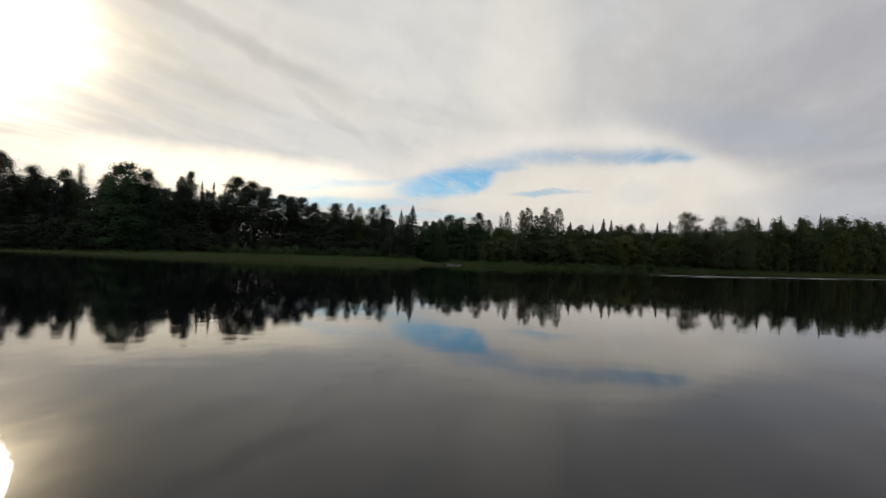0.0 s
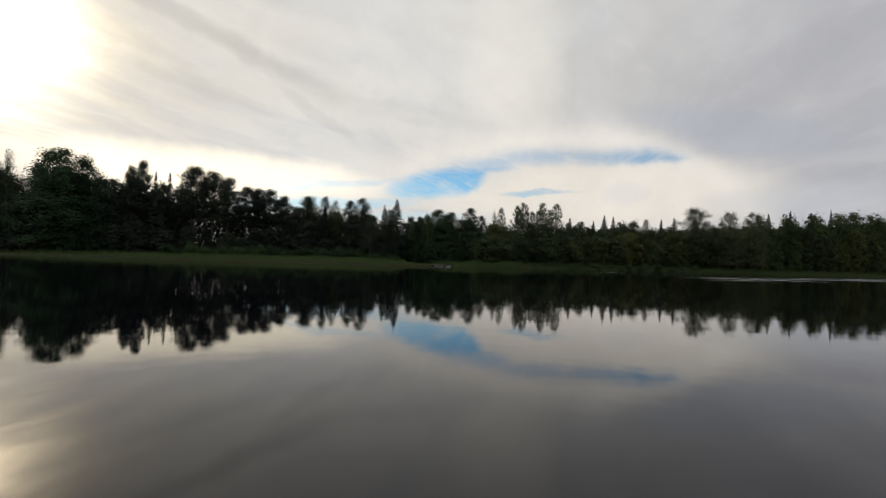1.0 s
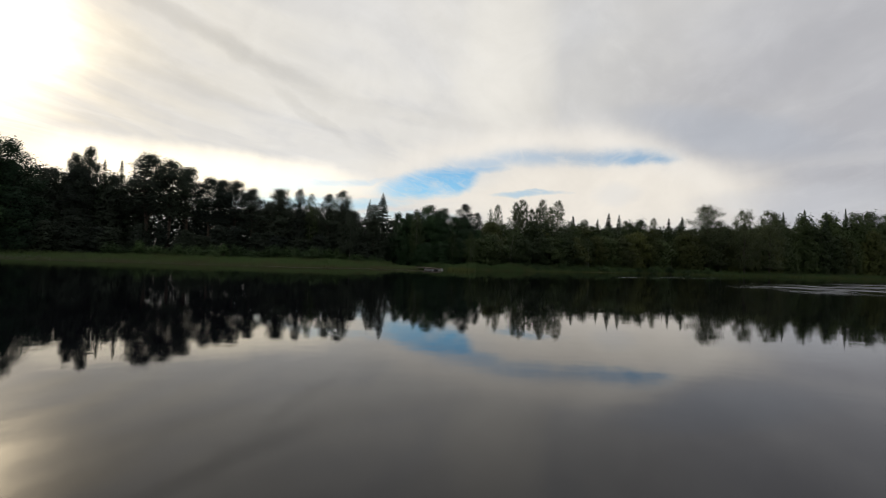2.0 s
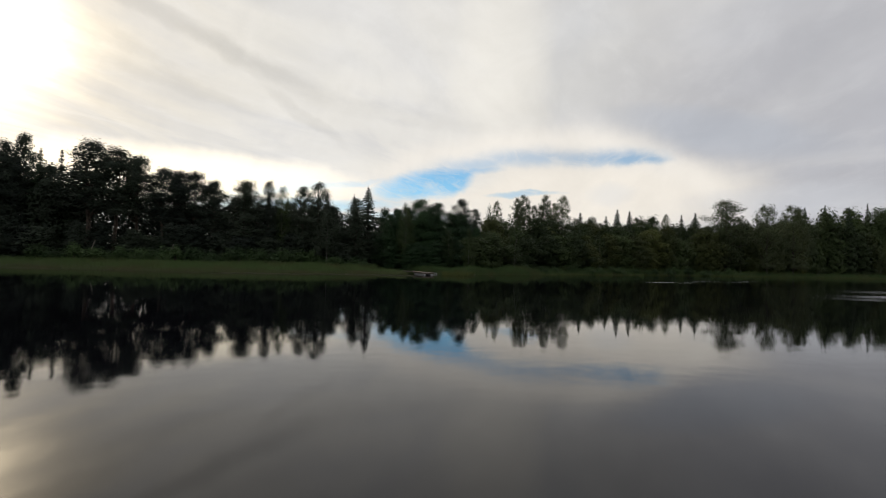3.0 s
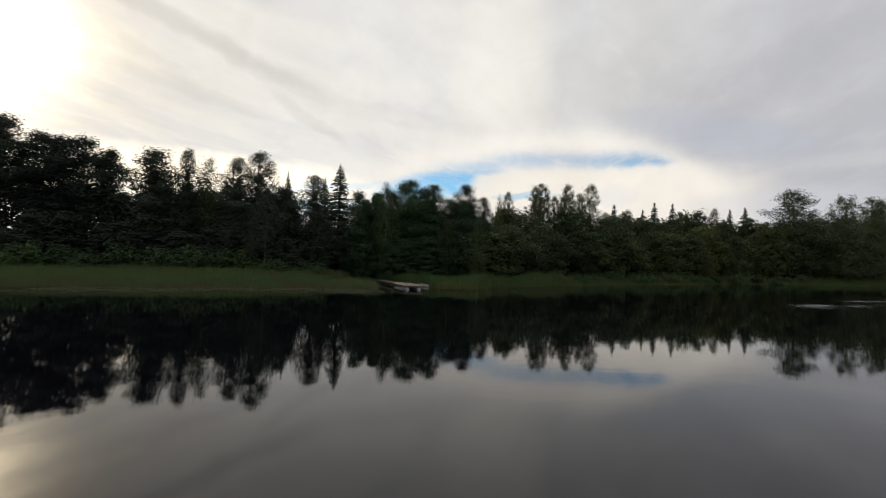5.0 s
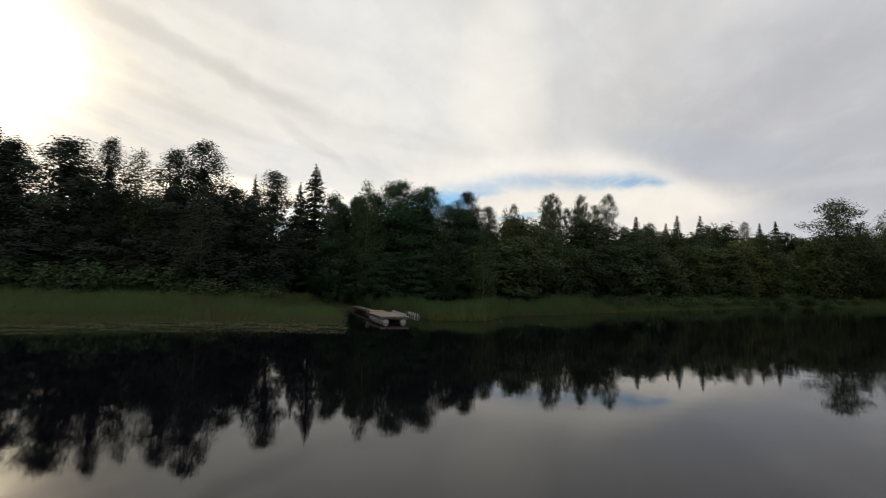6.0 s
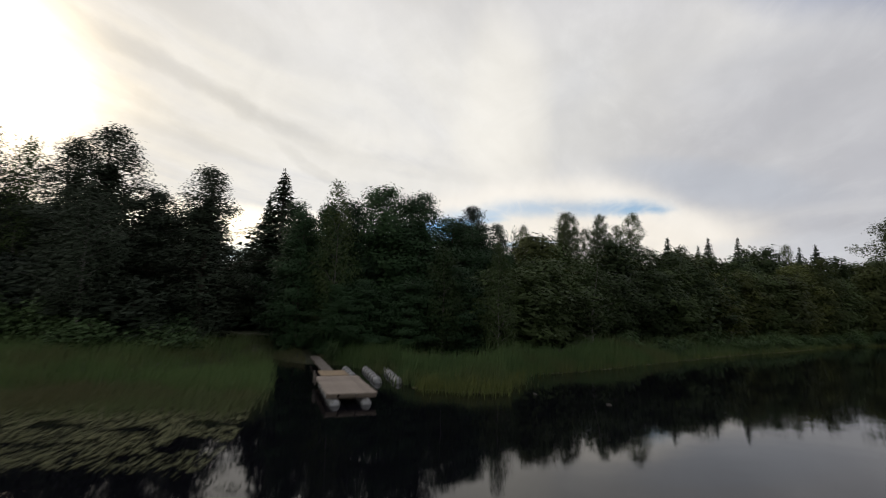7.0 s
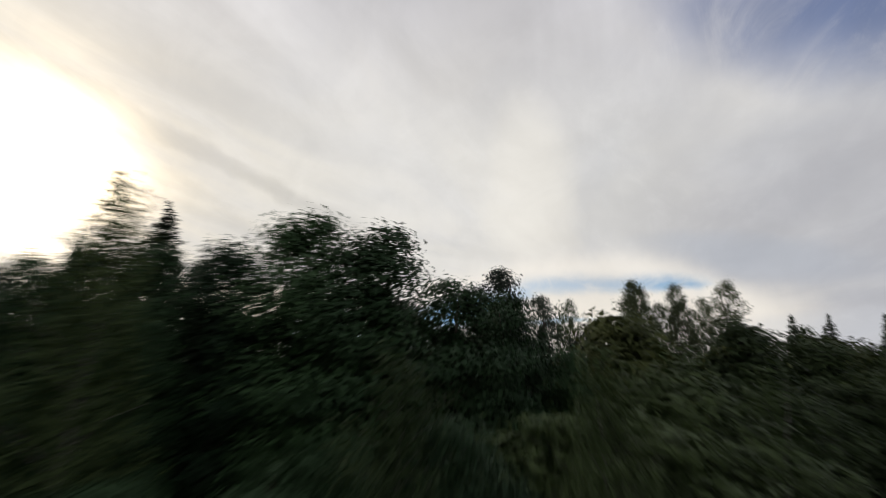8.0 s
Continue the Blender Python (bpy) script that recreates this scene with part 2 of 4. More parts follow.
def water_material():
    m, k, out = material("lake_water")
    c = coords(k)
    wide = k.add("ShaderNodeMapping")
    k.put(wide.inputs[0], c)
    wide.inputs["Rotation"].default_value = (0, 0, radians(-20))
    wide.inputs["Scale"].default_value = (0.5, 1.0, 1)
    swell = k.noise(wide.outputs[0], 0.55, 2, 0.45)
    chop = k.noise(wide.outputs[0], 3.2, 3, 0.5)
    breeze = k.remap(k.noise(wide.outputs[0], 0.022, 3, 0.55, 0.6), 0.46, 0.66, 0.5, 1.7)
    height = k.math("MULTIPLY", k.math("ADD", k.math("MULTIPLY", swell, 0.0058), k.math("MULTIPLY", chop, 0.0028)), breeze)
    # cat's-paws of wind in lanes on the open water
    xyz = k.add("ShaderNodeSeparateXYZ")
    k.put(xyz.inputs[0], c)
    def gust_lane(y0, lean, wide, x0, x1, x2, x3):
        across = k.math("SUBTRACT", xyz.outputs[1], k.math("ADD", y0, k.math("MULTIPLY", xyz.outputs[0], lean)))
        m = k.math("EXPONENT", k.math("MULTIPLY", k.math("POWER", k.math("DIVIDE", across, wide), 2), -1.0))
        return k.math("MULTIPLY", m, k.math("MULTIPLY", k.remap(xyz.outputs[0], x0, x1), k.remap(xyz.outputs[0], x3, x2)))

    lane = k.math("MAXIMUM", gust_lane(43.0, 0.66, 9.0, 30, 55, 140, 190), gust_lane(83.0, 0.60, 2.6, 34, 44, 60, 72))
    gust = k.math("MULTIPLY", lane, k.remap(k.noise(wide.outputs[0], 0.11, 4, 0.6, 0.5), 0.44, 0.56))
    height = k.math("ADD", height, k.math("MULTIPLY", k.math("MULTIPLY", k.noise(wide.outputs[0], 4.0, 2, 0.5), 0.05), gust))
    p = principled(k, out, (0.0024, 0.0024, 0.0040), k.math("ADD", 0.02, k.math("MULTIPLY", gust, 0.42)), bump=height, depth=1.0)
    p.inputs["IOR"].default_value = 1.333
    p.inputs["Specular IOR Level"].default_value = 0.45
    return m


def ground_material():
    m, k, out = material("bank_soil")
    c = coords(k)
    big, small = k.noise(c, 0.15, 4), k.noise(c, 4.0, 5, 0.65)
    colour = k.mix(k.remap(big, 0.35, 0.65), (0.030, 0.036, 0.016), (0.044, 0.050, 0.022))
    colour = k.mix(k.remap(small, 0.50, 0.75), colour, (0.050, 0.043, 0.028))
    principled(k, out, colour, 0.95, bump=small, depth=0.08)
    return m


def wood_material(name, dark, light, along=(1.0, 14.0, 14.0)):
    m, k, out = material(name)
    c = coords(k)
    stretch = k.add("ShaderNodeMapping")
    k.put(stretch.inputs[0], c)
    stretch.inputs["Scale"].default_value = along
    grain = k.noise(stretch.outputs[0], 3.0, 5, 0.6, 0.5)
    each = k.add("ShaderNodeObjectInfo").outputs["Random"]
    f = k.math("ADD", k.math("MULTIPLY", k.remap(grain, 0.35, 0.65), 0.6), k.math("MULTIPLY", each, 0.4))
    colour = k.mix(f, dark, light)
    colour = k.mix(k.math("MULTIPLY", k.remap(k.noise(c, 2.2, 4), 0.52, 0.7), 0.4), colour, (0.10, 0.09, 0.075))
    principled(k, out, colour, 0.8, bump=grain, depth=0.006)
    return m


def plastic_material(name, base, dirt):
    m, k, out = material(name)
    c = coords(k)
    stain = k.noise(c, 3.0, 5, 0.6)
    each = k.add("ShaderNodeObjectInfo").outputs["Random"]
    f = k.math("ADD", k.remap(stain, 0.42, 0.68), k.math("MULTIPLY", k.math("SUBTRACT", each, 0.5), 0.4))
    principled(k, out, k.mix(f, base, dirt), 0.5, bump=stain, depth=0.003)
    return m


ALDER_LEAF = leaf_material("alder_leaves", (0.014, 0.033, 0.015), (0.044, 0.088, 0.034), 0.18)
WOOD_LEAF = leaf_material("woodland_leaves", (0.022, 0.036, 0.014), (0.062, 0.090, 0.030), 0.20)
# darker copy of the woodland leaves: the near wood's backlit shade, put into the colour
BACKLIT_LEAF = leaf_material("backlit_woodland_leaves", (0.016, 0.024, 0.018), (0.042, 0.057, 0.035), 0.15)
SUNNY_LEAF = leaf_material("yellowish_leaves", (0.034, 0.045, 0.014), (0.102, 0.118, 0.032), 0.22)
BIRCH_LEAF = leaf_material("birch_leaves", (0.032, 0.052, 0.019), (0.078, 0.110, 0.038), 0.3)
ASPEN_LEAF = leaf_material("aspen_leaves", (0.040, 0.055, 0.024), (0.085, 0.105, 0.050), 0.3)
NEEDLES = leaf_material("spruce_needles", (0.020, 0.035, 0.020), (0.046, 0.070, 0.036), 0.1)
SHRUB_LEAF = leaf_material("willow_leaves", (0.030, 0.056, 0.022), (0.076, 0.122, 0.044), 0.25)
REED = leaf_material("reed_blades", (0.032, 0.068, 0.025), (0.104, 0.156, 0.054), 0.3, (0.104, 0.094, 0.044))
REED_PALE = leaf_material("sedge_blades", (0.052, 0.074, 0.033), (0.114, 0.138, 0.058), 0.3, (0.108, 0.090, 0.048))
YELLOW_SEDGE = leaf_material("yellow_sedge", (0.062, 0.084, 0.026), (0.160, 0.170, 0.050), 0.3)
PAD = leaf_material("lily_pad", (0.070, 0.078, 0.036), (0.175, 0.172, 0.084), 0.05)
BARK = bark_material("dark_bark", (0.030, 0.024, 0.018), (0.085, 0.070, 0.055))
PINE_BARK = bark_material("pine_bark", (0.035, 0.026, 0.020), (0.090, 0.064, 0.044))
BIRCH_BARK = bark_material("birch_bark", (0.06, 0.055, 0.05), (0.22, 0.21, 0.195), True)
WATER = water_material()
SOIL = ground_material()
DECK_WOOD = wood_material("weathered_planks", (0.17, 0.14, 0.115), (0.30, 0.25, 0.205))
RAMP_WOOD = wood_material("pale_planks", (0.20, 0.148, 0.092), (0.29, 0.215, 0.132))
OLD_WOOD = wood_material("old_grey_planks", (0.075, 0.066, 0.056), (0.15, 0.13, 0.11))
FRAME_WOOD = wood_material("wet_beams", (0.07, 0.055, 0.04), (0.16, 0.13, 0.10))
DRUM_PLASTIC = plastic_material("faded_drum", (0.27, 0.275, 0.28), (0.13, 0.127, 0.12))
STRAP_DARK = plastic_material("dark_strap", (0.03, 0.03, 0.035), (0.07, 0.065, 0.06))

# ---------------------------------------------------------------- mesh helpers


def mesh_from(name, verts, faces, mat):
    me = bpy.data.meshes.new(name)
    me.from_pydata([tuple(v) for v in verts], [], faces)
    me.materials.append(mat)
    me.update()
    return me


def quick_mesh(name, verts, mat, corners, face=None):
    """A mesh of separate faces, each with that many corners of its own; where face is given, each is shaded as turned that way."""
    verts = np.asarray(verts, dtype=np.float32).reshape(-1, 3)
    n, f = len(verts), len(verts) // corners
    me = bpy.data.meshes.new(name)
    me.vertices.add(n)
    me.vertices.foreach_set("co", verts.ravel())
    me.loops.add(n)
    me.loops.foreach_set("vertex_index", np.arange(n, dtype=np.int32))
    me.polygons.add(f)
    me.polygons.foreach_set("loop_start", np.arange(0, n, corners, dtype=np.int32))
    me.materials.append(mat)
    me.update(calc_edges=True)
    if face is not None:
        me.polygons.foreach_set("use_smooth", np.ones(f, dtype=bool))
        way = face / (np.linalg.norm(face, axis=1)[:, None] + 1e-9)
        me.normals_split_custom_set(np.repeat(way, corners, axis=0).tolist())
    return me


def part(name, data, parent, label=""):
    if isinstance(data, tuple):
        bm, mat = data
        me = bpy.data.meshes.new(name)
        bm.to_mesh(me)
        bm.free()
        me.materials.append(mat)
        data = me
    ob = new(name, data)
    ob.parent = parent
    return tagged(ob, label) if label else ob


def box(size, bevel=0.0, at=(0, 0, 0)):
    bm = bmesh.new()
    bmesh.ops.create_cube(bm, size=1.0, matrix=Matrix.Translation(at) @ Matrix.Diagonal((*size, 1)))
    if bevel:
        bmesh.ops.bevel(bm, geom=list(bm.edges), offset=bevel, segments=1, affect="EDGES")
    return bm


def tube(points, radii, sides, verts, faces):
    """A tapered limb through the points."""
    rings = []
    for i, (p, r) in enumerate(zip(points, radii)):
        p = Vector(p)
        ahead = Vector(points[min(i + 1, len(points) - 1)]) - Vector(points[max(i - 1, 0)])
        q = ahead.to_track_quat("Z", "Y")
        base = len(verts)
        for s in range(sides):
            u = 2 * math.pi * s / sides
            verts.append(p + q @ Vector((math.cos(u) * r, math.sin(u) * r, 0)))
        rings.append(base)
    for b0, b1 in zip(rings, rings[1:]):
        for s in range(sides):
            n = (s + 1) % sides
            faces.append((b0 + s, b0 + n, b1 + n, b1 + s))


# ---------------------------------------------------------------- the plan: shores
LAND = [(-900, 160), (-300, 132), (-200, 122), (-123, 109), (-87, 104), (-50, 111.5), (-29.5, 109.2), (-17.5, 112.2), (-8.7, 119.1), (-6.8, 124.5), (-6.1, 134.1), (-5.3, 134.3),
        (-3.4, 131.7), (-1.0, 130.2), (0.2, 130.3), (5.7, 128.8), (11.7, 129.8), (19.3, 134.9), (28.7, 142.1), (39.8, 151.3), (58.8, 162), (71.5, 171.8), (90, 179.6), (146, 197), (240, 230), (420, 275), (900, 320)]
LX, LY = np.array([p[0] for p in LAND], float), np.array([p[1] for p in LAND], float)


def land_height(x, y):
    """The height of the ground: the lake's bed, then a bank that rises gently from the shore."""
    d = np.asarray(y, float) - np.interp(x, LX, LY)
    bank = 0.05 + 0.9 * (1 - np.exp(-np.maximum(d, 0) / 9)) + 0.010 * np.maximum(d, 0)
    rise = np.minimum(np.maximum(d - 20, 0) * 0.03, 6) * np.clip((np.asarray(x) - 20) / 60, 0, 1)
    return np.where(d > 0, bank + rise, np.maximum(0.16 * d, -2.5))


def make_ground():
    xs = np.concatenate([[-3000, -1600, -800, -500], np.arange(-300, -40, 6.0), np.arange(-40, 60, 1.0), np.arange(60, 300, 6.0), [300, 500, 800, 1600, 3000]])
    ys = np.concatenate([[-3000, -1200, -500, -200, -60, 40], np.arange(90, 160, 1.0), np.arange(160, 320, 8.0), [320, 500, 900, 1600, 3200]])
    X, Y = np.meshgrid(xs, ys)
    Z = land_height(X, Y)
    rng = np.random.default_rng(3)
    Z = Z + np.where(Z > 0.1, rng.normal(0, 0.04, Z.shape), 0)
    # far shore behind, so that the lake is closed all round
    Z = np.where(Y < -400, 2.0, Z)
    n = len(xs)
    faces = [(j * n + i, j * n + i + 1, (j + 1) * n + i + 1, (j + 1) * n + i) for j in range(len(ys) - 1) for i in range(n - 1)]
    me = mesh_from("ground", np.stack([X, Y, Z], -1).reshape(-1, 3), faces, SOIL)
    me.polygons.foreach_set("use_smooth", [True] * len(me.polygons))
    tagged(new("ground", me), "dark grassy lake bank of soil and litter", "ground", kind="structure")
    w = mesh_from("water", [(-2500, -480, 0), (2500, -480, 0), (2500, 300, 0), (-2500, 300, 0)], [(0, 1, 2, 3)], WATER)
    tagged(new("water", w), "calm dark lake water mirroring trees and sky", "water", kind="structure")


make_ground()

# ---------------------------------------------------------------- trees


def leaves(points, size, rng, flat=0.05, droop=0.0, ratio=0.7, face=None):
    """Four-cornered leaves round the points, each folded at random; where face is given they turn towards it, as leaves spread to the light."""
    n = len(points)
    normal = rng.normal(0, 1, (n, 3))
    if face is None:
        normal[:, 2] = np.abs(normal[:, 2]) + flat
    else:
        normal = face + normal * 0.32
    normal /= np.linalg.norm(normal, axis=1)[:, None]
    side = np.cross(normal, rng.normal(0, 1, (n, 3)))
    side /= np.linalg.norm(side, axis=1)[:, None] + 1e-9
    up = np.cross(normal, side)
    up[:, 2] -= droop
    s = size * rng.uniform(0.6, 1.35, (n, 1))
    a, b = up * s, side * s * ratio * 0.5
    bend = normal * s * rng.uniform(-0.2, 0.2, (n, 1))
    return np.stack([points - a * 0.5, points + b + bend, points + a * 0.5, points - b + bend], 1)


def crown_profile(kind, u):
    """The crown's radius, as a share of its widest, at the share u of its height."""
    if kind == "billow":
        return np.where(u < 0.3, 0.8 + 0.67 * u, np.maximum(0.24, 1 - (np.maximum(u - 0.3, 0) / 0.78) ** 2.5))
    if kind == "dome":
        return np.where(u < 0.3, 0.8 + 0.67 * u, np.maximum(0.14, 1 - (np.maximum(u - 0.3, 0) / 0.74) ** 1.9))
    if kind == "loose":
        return np.where(u < 0.45, 0.8 + 0.44 * u, np.maximum(0.07, 1 - (np.maximum(u - 0.45, 0) / 0.56) ** 1.5))
    if kind == "oval":
        return np.maximum(1 - (np.abs(u - 0.45) / 0.57) ** 2.3, 0.08) ** 0.75
    if kind == "tall":
        return np.maximum(0.2, np.sin(np.pi * np.minimum(0.18 + u * 0.8, 1)) ** 0.8)
    return np.maximum(0.12, (1 - u) ** 0.75)


def make_broadleaf(name, seed, height, width, base, shape, boughs, per, size, leaf, bark, spread, droop=0.0, lumps=0.3, trunks=1, fill=0.25, three=False, thin=0.5, stem=1.0):
    """A trunk with limbs, and a crown of leaves gathered round the ends of its boughs."""
    rng = np.random.default_rng(seed)
    root = new(name)
    verts, faces = [], []
    top = height * 0.93
    for k in range(trunks):
        lean = rng.normal(0, 0.03 + 0.05 * (trunks > 1), 2) * height
        foot = (0, 0) if trunks == 1 else rng.normal(0, 0.35, 2)
        r = stem * (0.011 * height + 0.06) / math.sqrt(trunks)
        line = [(foot[0] + lean[0] * u * u + rng.normal(0, 0.05), foot[1] + lean[1] * u * u + rng.normal(0, 0.05), -0.3 + (top + 0.3) * u) for u in np.linspace(0, 1, 7)]
        tube(line, [r * (1.3 if u == 0 else 1 - 0.88 * u) for u in np.linspace(0, 1, 7)], 7, verts, faces)
    u = ((np.arange(boughs) + rng.uniform(0, 1, boughs)) / boughs) ** 0.88
    turn = rng.uniform(0, 2 * math.pi, boughs)
    # the outline swells and shrinks with height and side, so no two sides are alike
    swell = 1 + lumps * np.sin(turn * rng.integers(2, 4) + u * 7 + rng.uniform(0, 6)) * rng.uniform(0.3, 1, boughs)
    rad = crown_profile(shape, u) * width * 0.5 * swell * rng.uniform(0.45, 1.0, boughs) ** 0.6
    z = base * height + u * height * (1 - base) * 0.97
    ends = np.stack([np.cos(turn) * rad, np.sin(turn) * rad, z], 1)
    pts, faces_to = [], []
    for i in range(boughs):
        zz = max(z[i] - rad[i] * 0.55 - 0.4, base * height * 0.8)
        zz = min(zz, top * 0.97)
        mid = (ends[i][0] * 0.5, ends[i][1] * 0.5, (zz + z[i]) * 0.5 + 0.15 * rad[i])
        thick = stem * (0.02 + 0.004 * height * (1 - u[i]))
        if i % 2 == 0 and rad[i] > 0.5:
            tube([(0, 0, zz), mid, tuple(ends[i])], [thick, thick * 0.7, 0.012], 3, verts, faces)
        n = max(4, int(per * rng.uniform(0.55, 1.4) * (1.25 - thin * u[i])))
        s = spread * rng.uniform(0.7, 1.25)
        p = rng.normal(0, 1, (n, 3))
        p *= rng.uniform(0, 1, (n, 1)) ** 0.45 / np.linalg.norm(p, axis=1)[:, None] * (1.45 * s, 1.45 * s, 1.15 * s)
        faces_to.append(p / s * 0.70 + np.array([math.cos(turn[i]) * 0.35, math.sin(turn[i]) * 0.35, 0.55]))
        back = rng.uniform(0, 0.30, (n, 1))
        p = p + ends[i] * (1 - back * np.array([1, 1, 0.10]))
        p[:, 2] -= droop * rng.uniform(0, 1.4, n) * (rng.random(n) < 0.7)
        pts.append(p)
    pts = np.concatenate(pts)
    pts[:, 2] = np.maximum(pts[:, 2] * height / np.percentile(pts[:, 2], 99.6), 0.15)
    part("trunk", mesh_from("trunk", verts, faces, bark), root)
    towards = np.concatenate(faces_to)
    quads = leaves(pts, size, rng, droop=0.4 if droop else 0, face=towards)
    if fill:
        # inner foliage round the trunk
        m = int(len(pts) * fill)
        v = rng.beta(1.1, 1.25, m)
        t = rng.uniform(0, 6.28, m)
        r = crown_profile(shape, v) * width * 0.36 * np.sqrt(rng.uniform(0, 1, m))
        inner = np.stack([np.cos(t) * r, np.sin(t) * r, base * height + v * height * (1 - base) * 0.82], 1)
        turned = np.stack([np.cos(t), np.sin(t), np.full(m, 0.8)], 1)
        quads, towards = np.concatenate([quads, leaves(inner, size * 1.6, rng, face=turned)]), np.concatenate([towards, turned])
    part("crown", quick_mesh("crown", quads[:, :3] if three else quads, leaf, 3 if three else 4, towards), root)
    return root


def make_spruce(name, seed, height, width, whorls, size, gaps=0.0, base=0.06):
    """A straight trunk with whorls of drooping boughs, each a row of needle sprays."""
    rng = np.random.default_rng(seed)
    root = new(name)
    verts, faces = [], []
    tube([(0, 0, -0.3), (0, 0, height * 0.5), (0, 0, height)], [0.012 * height, 0.007 * height, 0.01], 7, verts, faces)
    pts, dirs, sizes = [], [], []
    for i in range(whorls):
        u = min(max((i + rng.uniform(-0.3, 0.3)) / whorls, 0), 0.985) ** 0.82
        z = height * (base + (1 - base) * u)
        reach = width * 0.5 * 1.12 * (1 - u) * rng.uniform(0.74, 1.14) + 0.06
        number = int(rng.integers(6, 10))
        for b in range(number):
            if rng.random() < gaps:
                continue
            t = 2 * math.pi * (b + rng.uniform(-0.3, 0.3)) / number + i
            r = reach * rng.uniform(0.7, 1.1)
            out = np.array([math.cos(t), math.sin(t), 0])
            tip = out * r + np.array([0, 0, z - r * 0.28 + 0.12 * r * r / max(reach, 0.4)])
            if i % 2 == 0:
                tube([(0, 0, z), tuple(out * r * 0.5 + np.array([0, 0, z - r * 0.16])), tuple(tip)], [0.03, 0.02, 0.008], 3, verts, faces)
            small = size * (1 - 0.78 * u)
            n = max(4, int(r / small * 5.0))
            w = rng.uniform(0.08, 1.0, (n, 1))
            p = np.array([0, 0, z]) * (1 - w) + tip * w
            p[:, 2] -= 0.08 * r * np.sin(np.pi * w[:, 0])
            across = np.array([-out[1], out[0], 0]) * rng.normal(0, 0.16 * r, (n, 1)) * (1.15 - w)
            pts.append(p + across + rng.normal(0, 1, (n, 3)) * (0.05, 0.05, 0.11))
            dirs.append(np.repeat((out + np.array([0, 0, -0.55]))[None], n, 0) + rng.normal(0, 0.35, (n, 3)))
            sizes.append(np.full((n, 1), small) * rng.uniform(0.7, 1.3, (n, 1)))
    p, d, s = np.concatenate(pts), np.concatenate(dirs), np.concatenate(sizes)
    d /= np.linalg.norm(d, axis=1)[:, None]
    side = np.cross(d, np.array([0, 0, 1.0]) + rng.normal(0, 0.5, d.shape))
    side /= np.linalg.norm(side, axis=1)[:, None]
    quad = np.stack([p - d * s * 0.6, p + side * s * 0.36, p + d * s * 0.8, p - side * s * 0.36], 1)
    part("trunk", mesh_from("trunk", verts, faces, BARK), root)
    part("crown", quick_mesh("crown", quad, NEEDLES, 4), root)
    return root


class Stock:
    """One built tree of a kind: the first is set in its place, the others are copies of it."""

    def __init__(self, root, height, width, label, group):
        self.root, self.height, self.width, self.used = root, height, width, False
        self.label, self.group = label, group

    def plant(self, x, y, top, width, turn, label=""):
        ground = float(land_height(x, y))
        s, w = (top - ground) / self.height, width / self.width
        m = Matrix.Translation((x, y, ground)) @ Matrix.Rotation(turn, 4, "Z") @ Matrix.Diagonal((w, w, s, 1))
        if self.used:
            ob = copy_thing(self.root, m)
            ob.scale = (w, w, s)
        else:
            ob, self.used = self.root, True
            ob.matrix_basis = m
        tagged(ob, label or self.label, "tree", self.group)
        return ob


L_WOOD, R_WOOD = "trees of the near wood", "trees of the far wood"
near = dict(
    alder=[Stock(make_broadleaf("alder_tree", s, 17, 8.5, 0.01, "dome", 100, 220, 0.29, ALDER_LEAF, BARK, 0.80, three=True, fill=0.2), 17, 8.5,
                 "tall dark green alder tree dense to the ground", L_WOOD) for s in (11, 12)],
    wood=[Stock(make_broadleaf("deciduous_tree", s, 19, 8.0, 0.04, "dome", 100, 165, 0.33, BACKLIT_LEAF, BARK, 0.80, three=True, fill=0.22), 19, 8.0,
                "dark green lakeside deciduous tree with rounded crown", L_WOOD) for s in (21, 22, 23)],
    tall=[Stock(make_broadleaf("aspen_tree", s, 19, 6.0, 0.03, "loose", 110, 190, 0.23, BACKLIT_LEAF, BARK, 0.58, lumps=0.45, three=True, fill=0.25, thin=0.6), 19, 6.0,
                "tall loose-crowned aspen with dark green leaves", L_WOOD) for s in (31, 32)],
    pine=[Stock(make_broadleaf("pine_tree", s, 20, 6.5, 0.42, "dome", 85, 150, 0.30, BACKLIT_LEAF, PINE_BARK, 0.66, fill=0.08, three=True), 20, 6.5,
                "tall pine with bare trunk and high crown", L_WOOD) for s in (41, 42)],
    birch=[Stock(make_broadleaf("birch_tree", s, 15, 4.6, 0.04, "tall", 105, 78, 0.24, BIRCH_LEAF, BIRCH_BARK, 0.44, droop=1.3, lumps=0.4, fill=0.12, three=True, stem=0.5), 15, 4.6,
                 "slender white-stemmed birch with hanging twigs", L_WOOD) for s in (51, 52)],
    spruce=[Stock(make_spruce("spruce_tree", s, 20, 6.0, 50, 0.42, g), 20, 6.0, "dark pointed spruce standing in the wood", L_WOOD) for s, g in ((61, 0.05), (62, 0.2))],
)
near["stemmy"] = [Stock(make_broadleaf("birch_tree", 58, 15, 5.5, 0.26, "tall", 75, 100, 0.24, BACKLIT_LEAF, BIRCH_BARK, 0.5, droop=1.0, fill=0.2, three=True, stem=0.55), 15, 5.5,
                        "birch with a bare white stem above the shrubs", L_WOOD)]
near["low"] = [Stock(make_broadleaf("deciduous_tree", s, 14, 8.0, 0.01, "billow", 80, 60, 0.58, BACKLIT_LEAF, BARK, 0.85, three=True), 14, 8.0,
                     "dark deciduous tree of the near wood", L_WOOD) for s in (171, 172)]
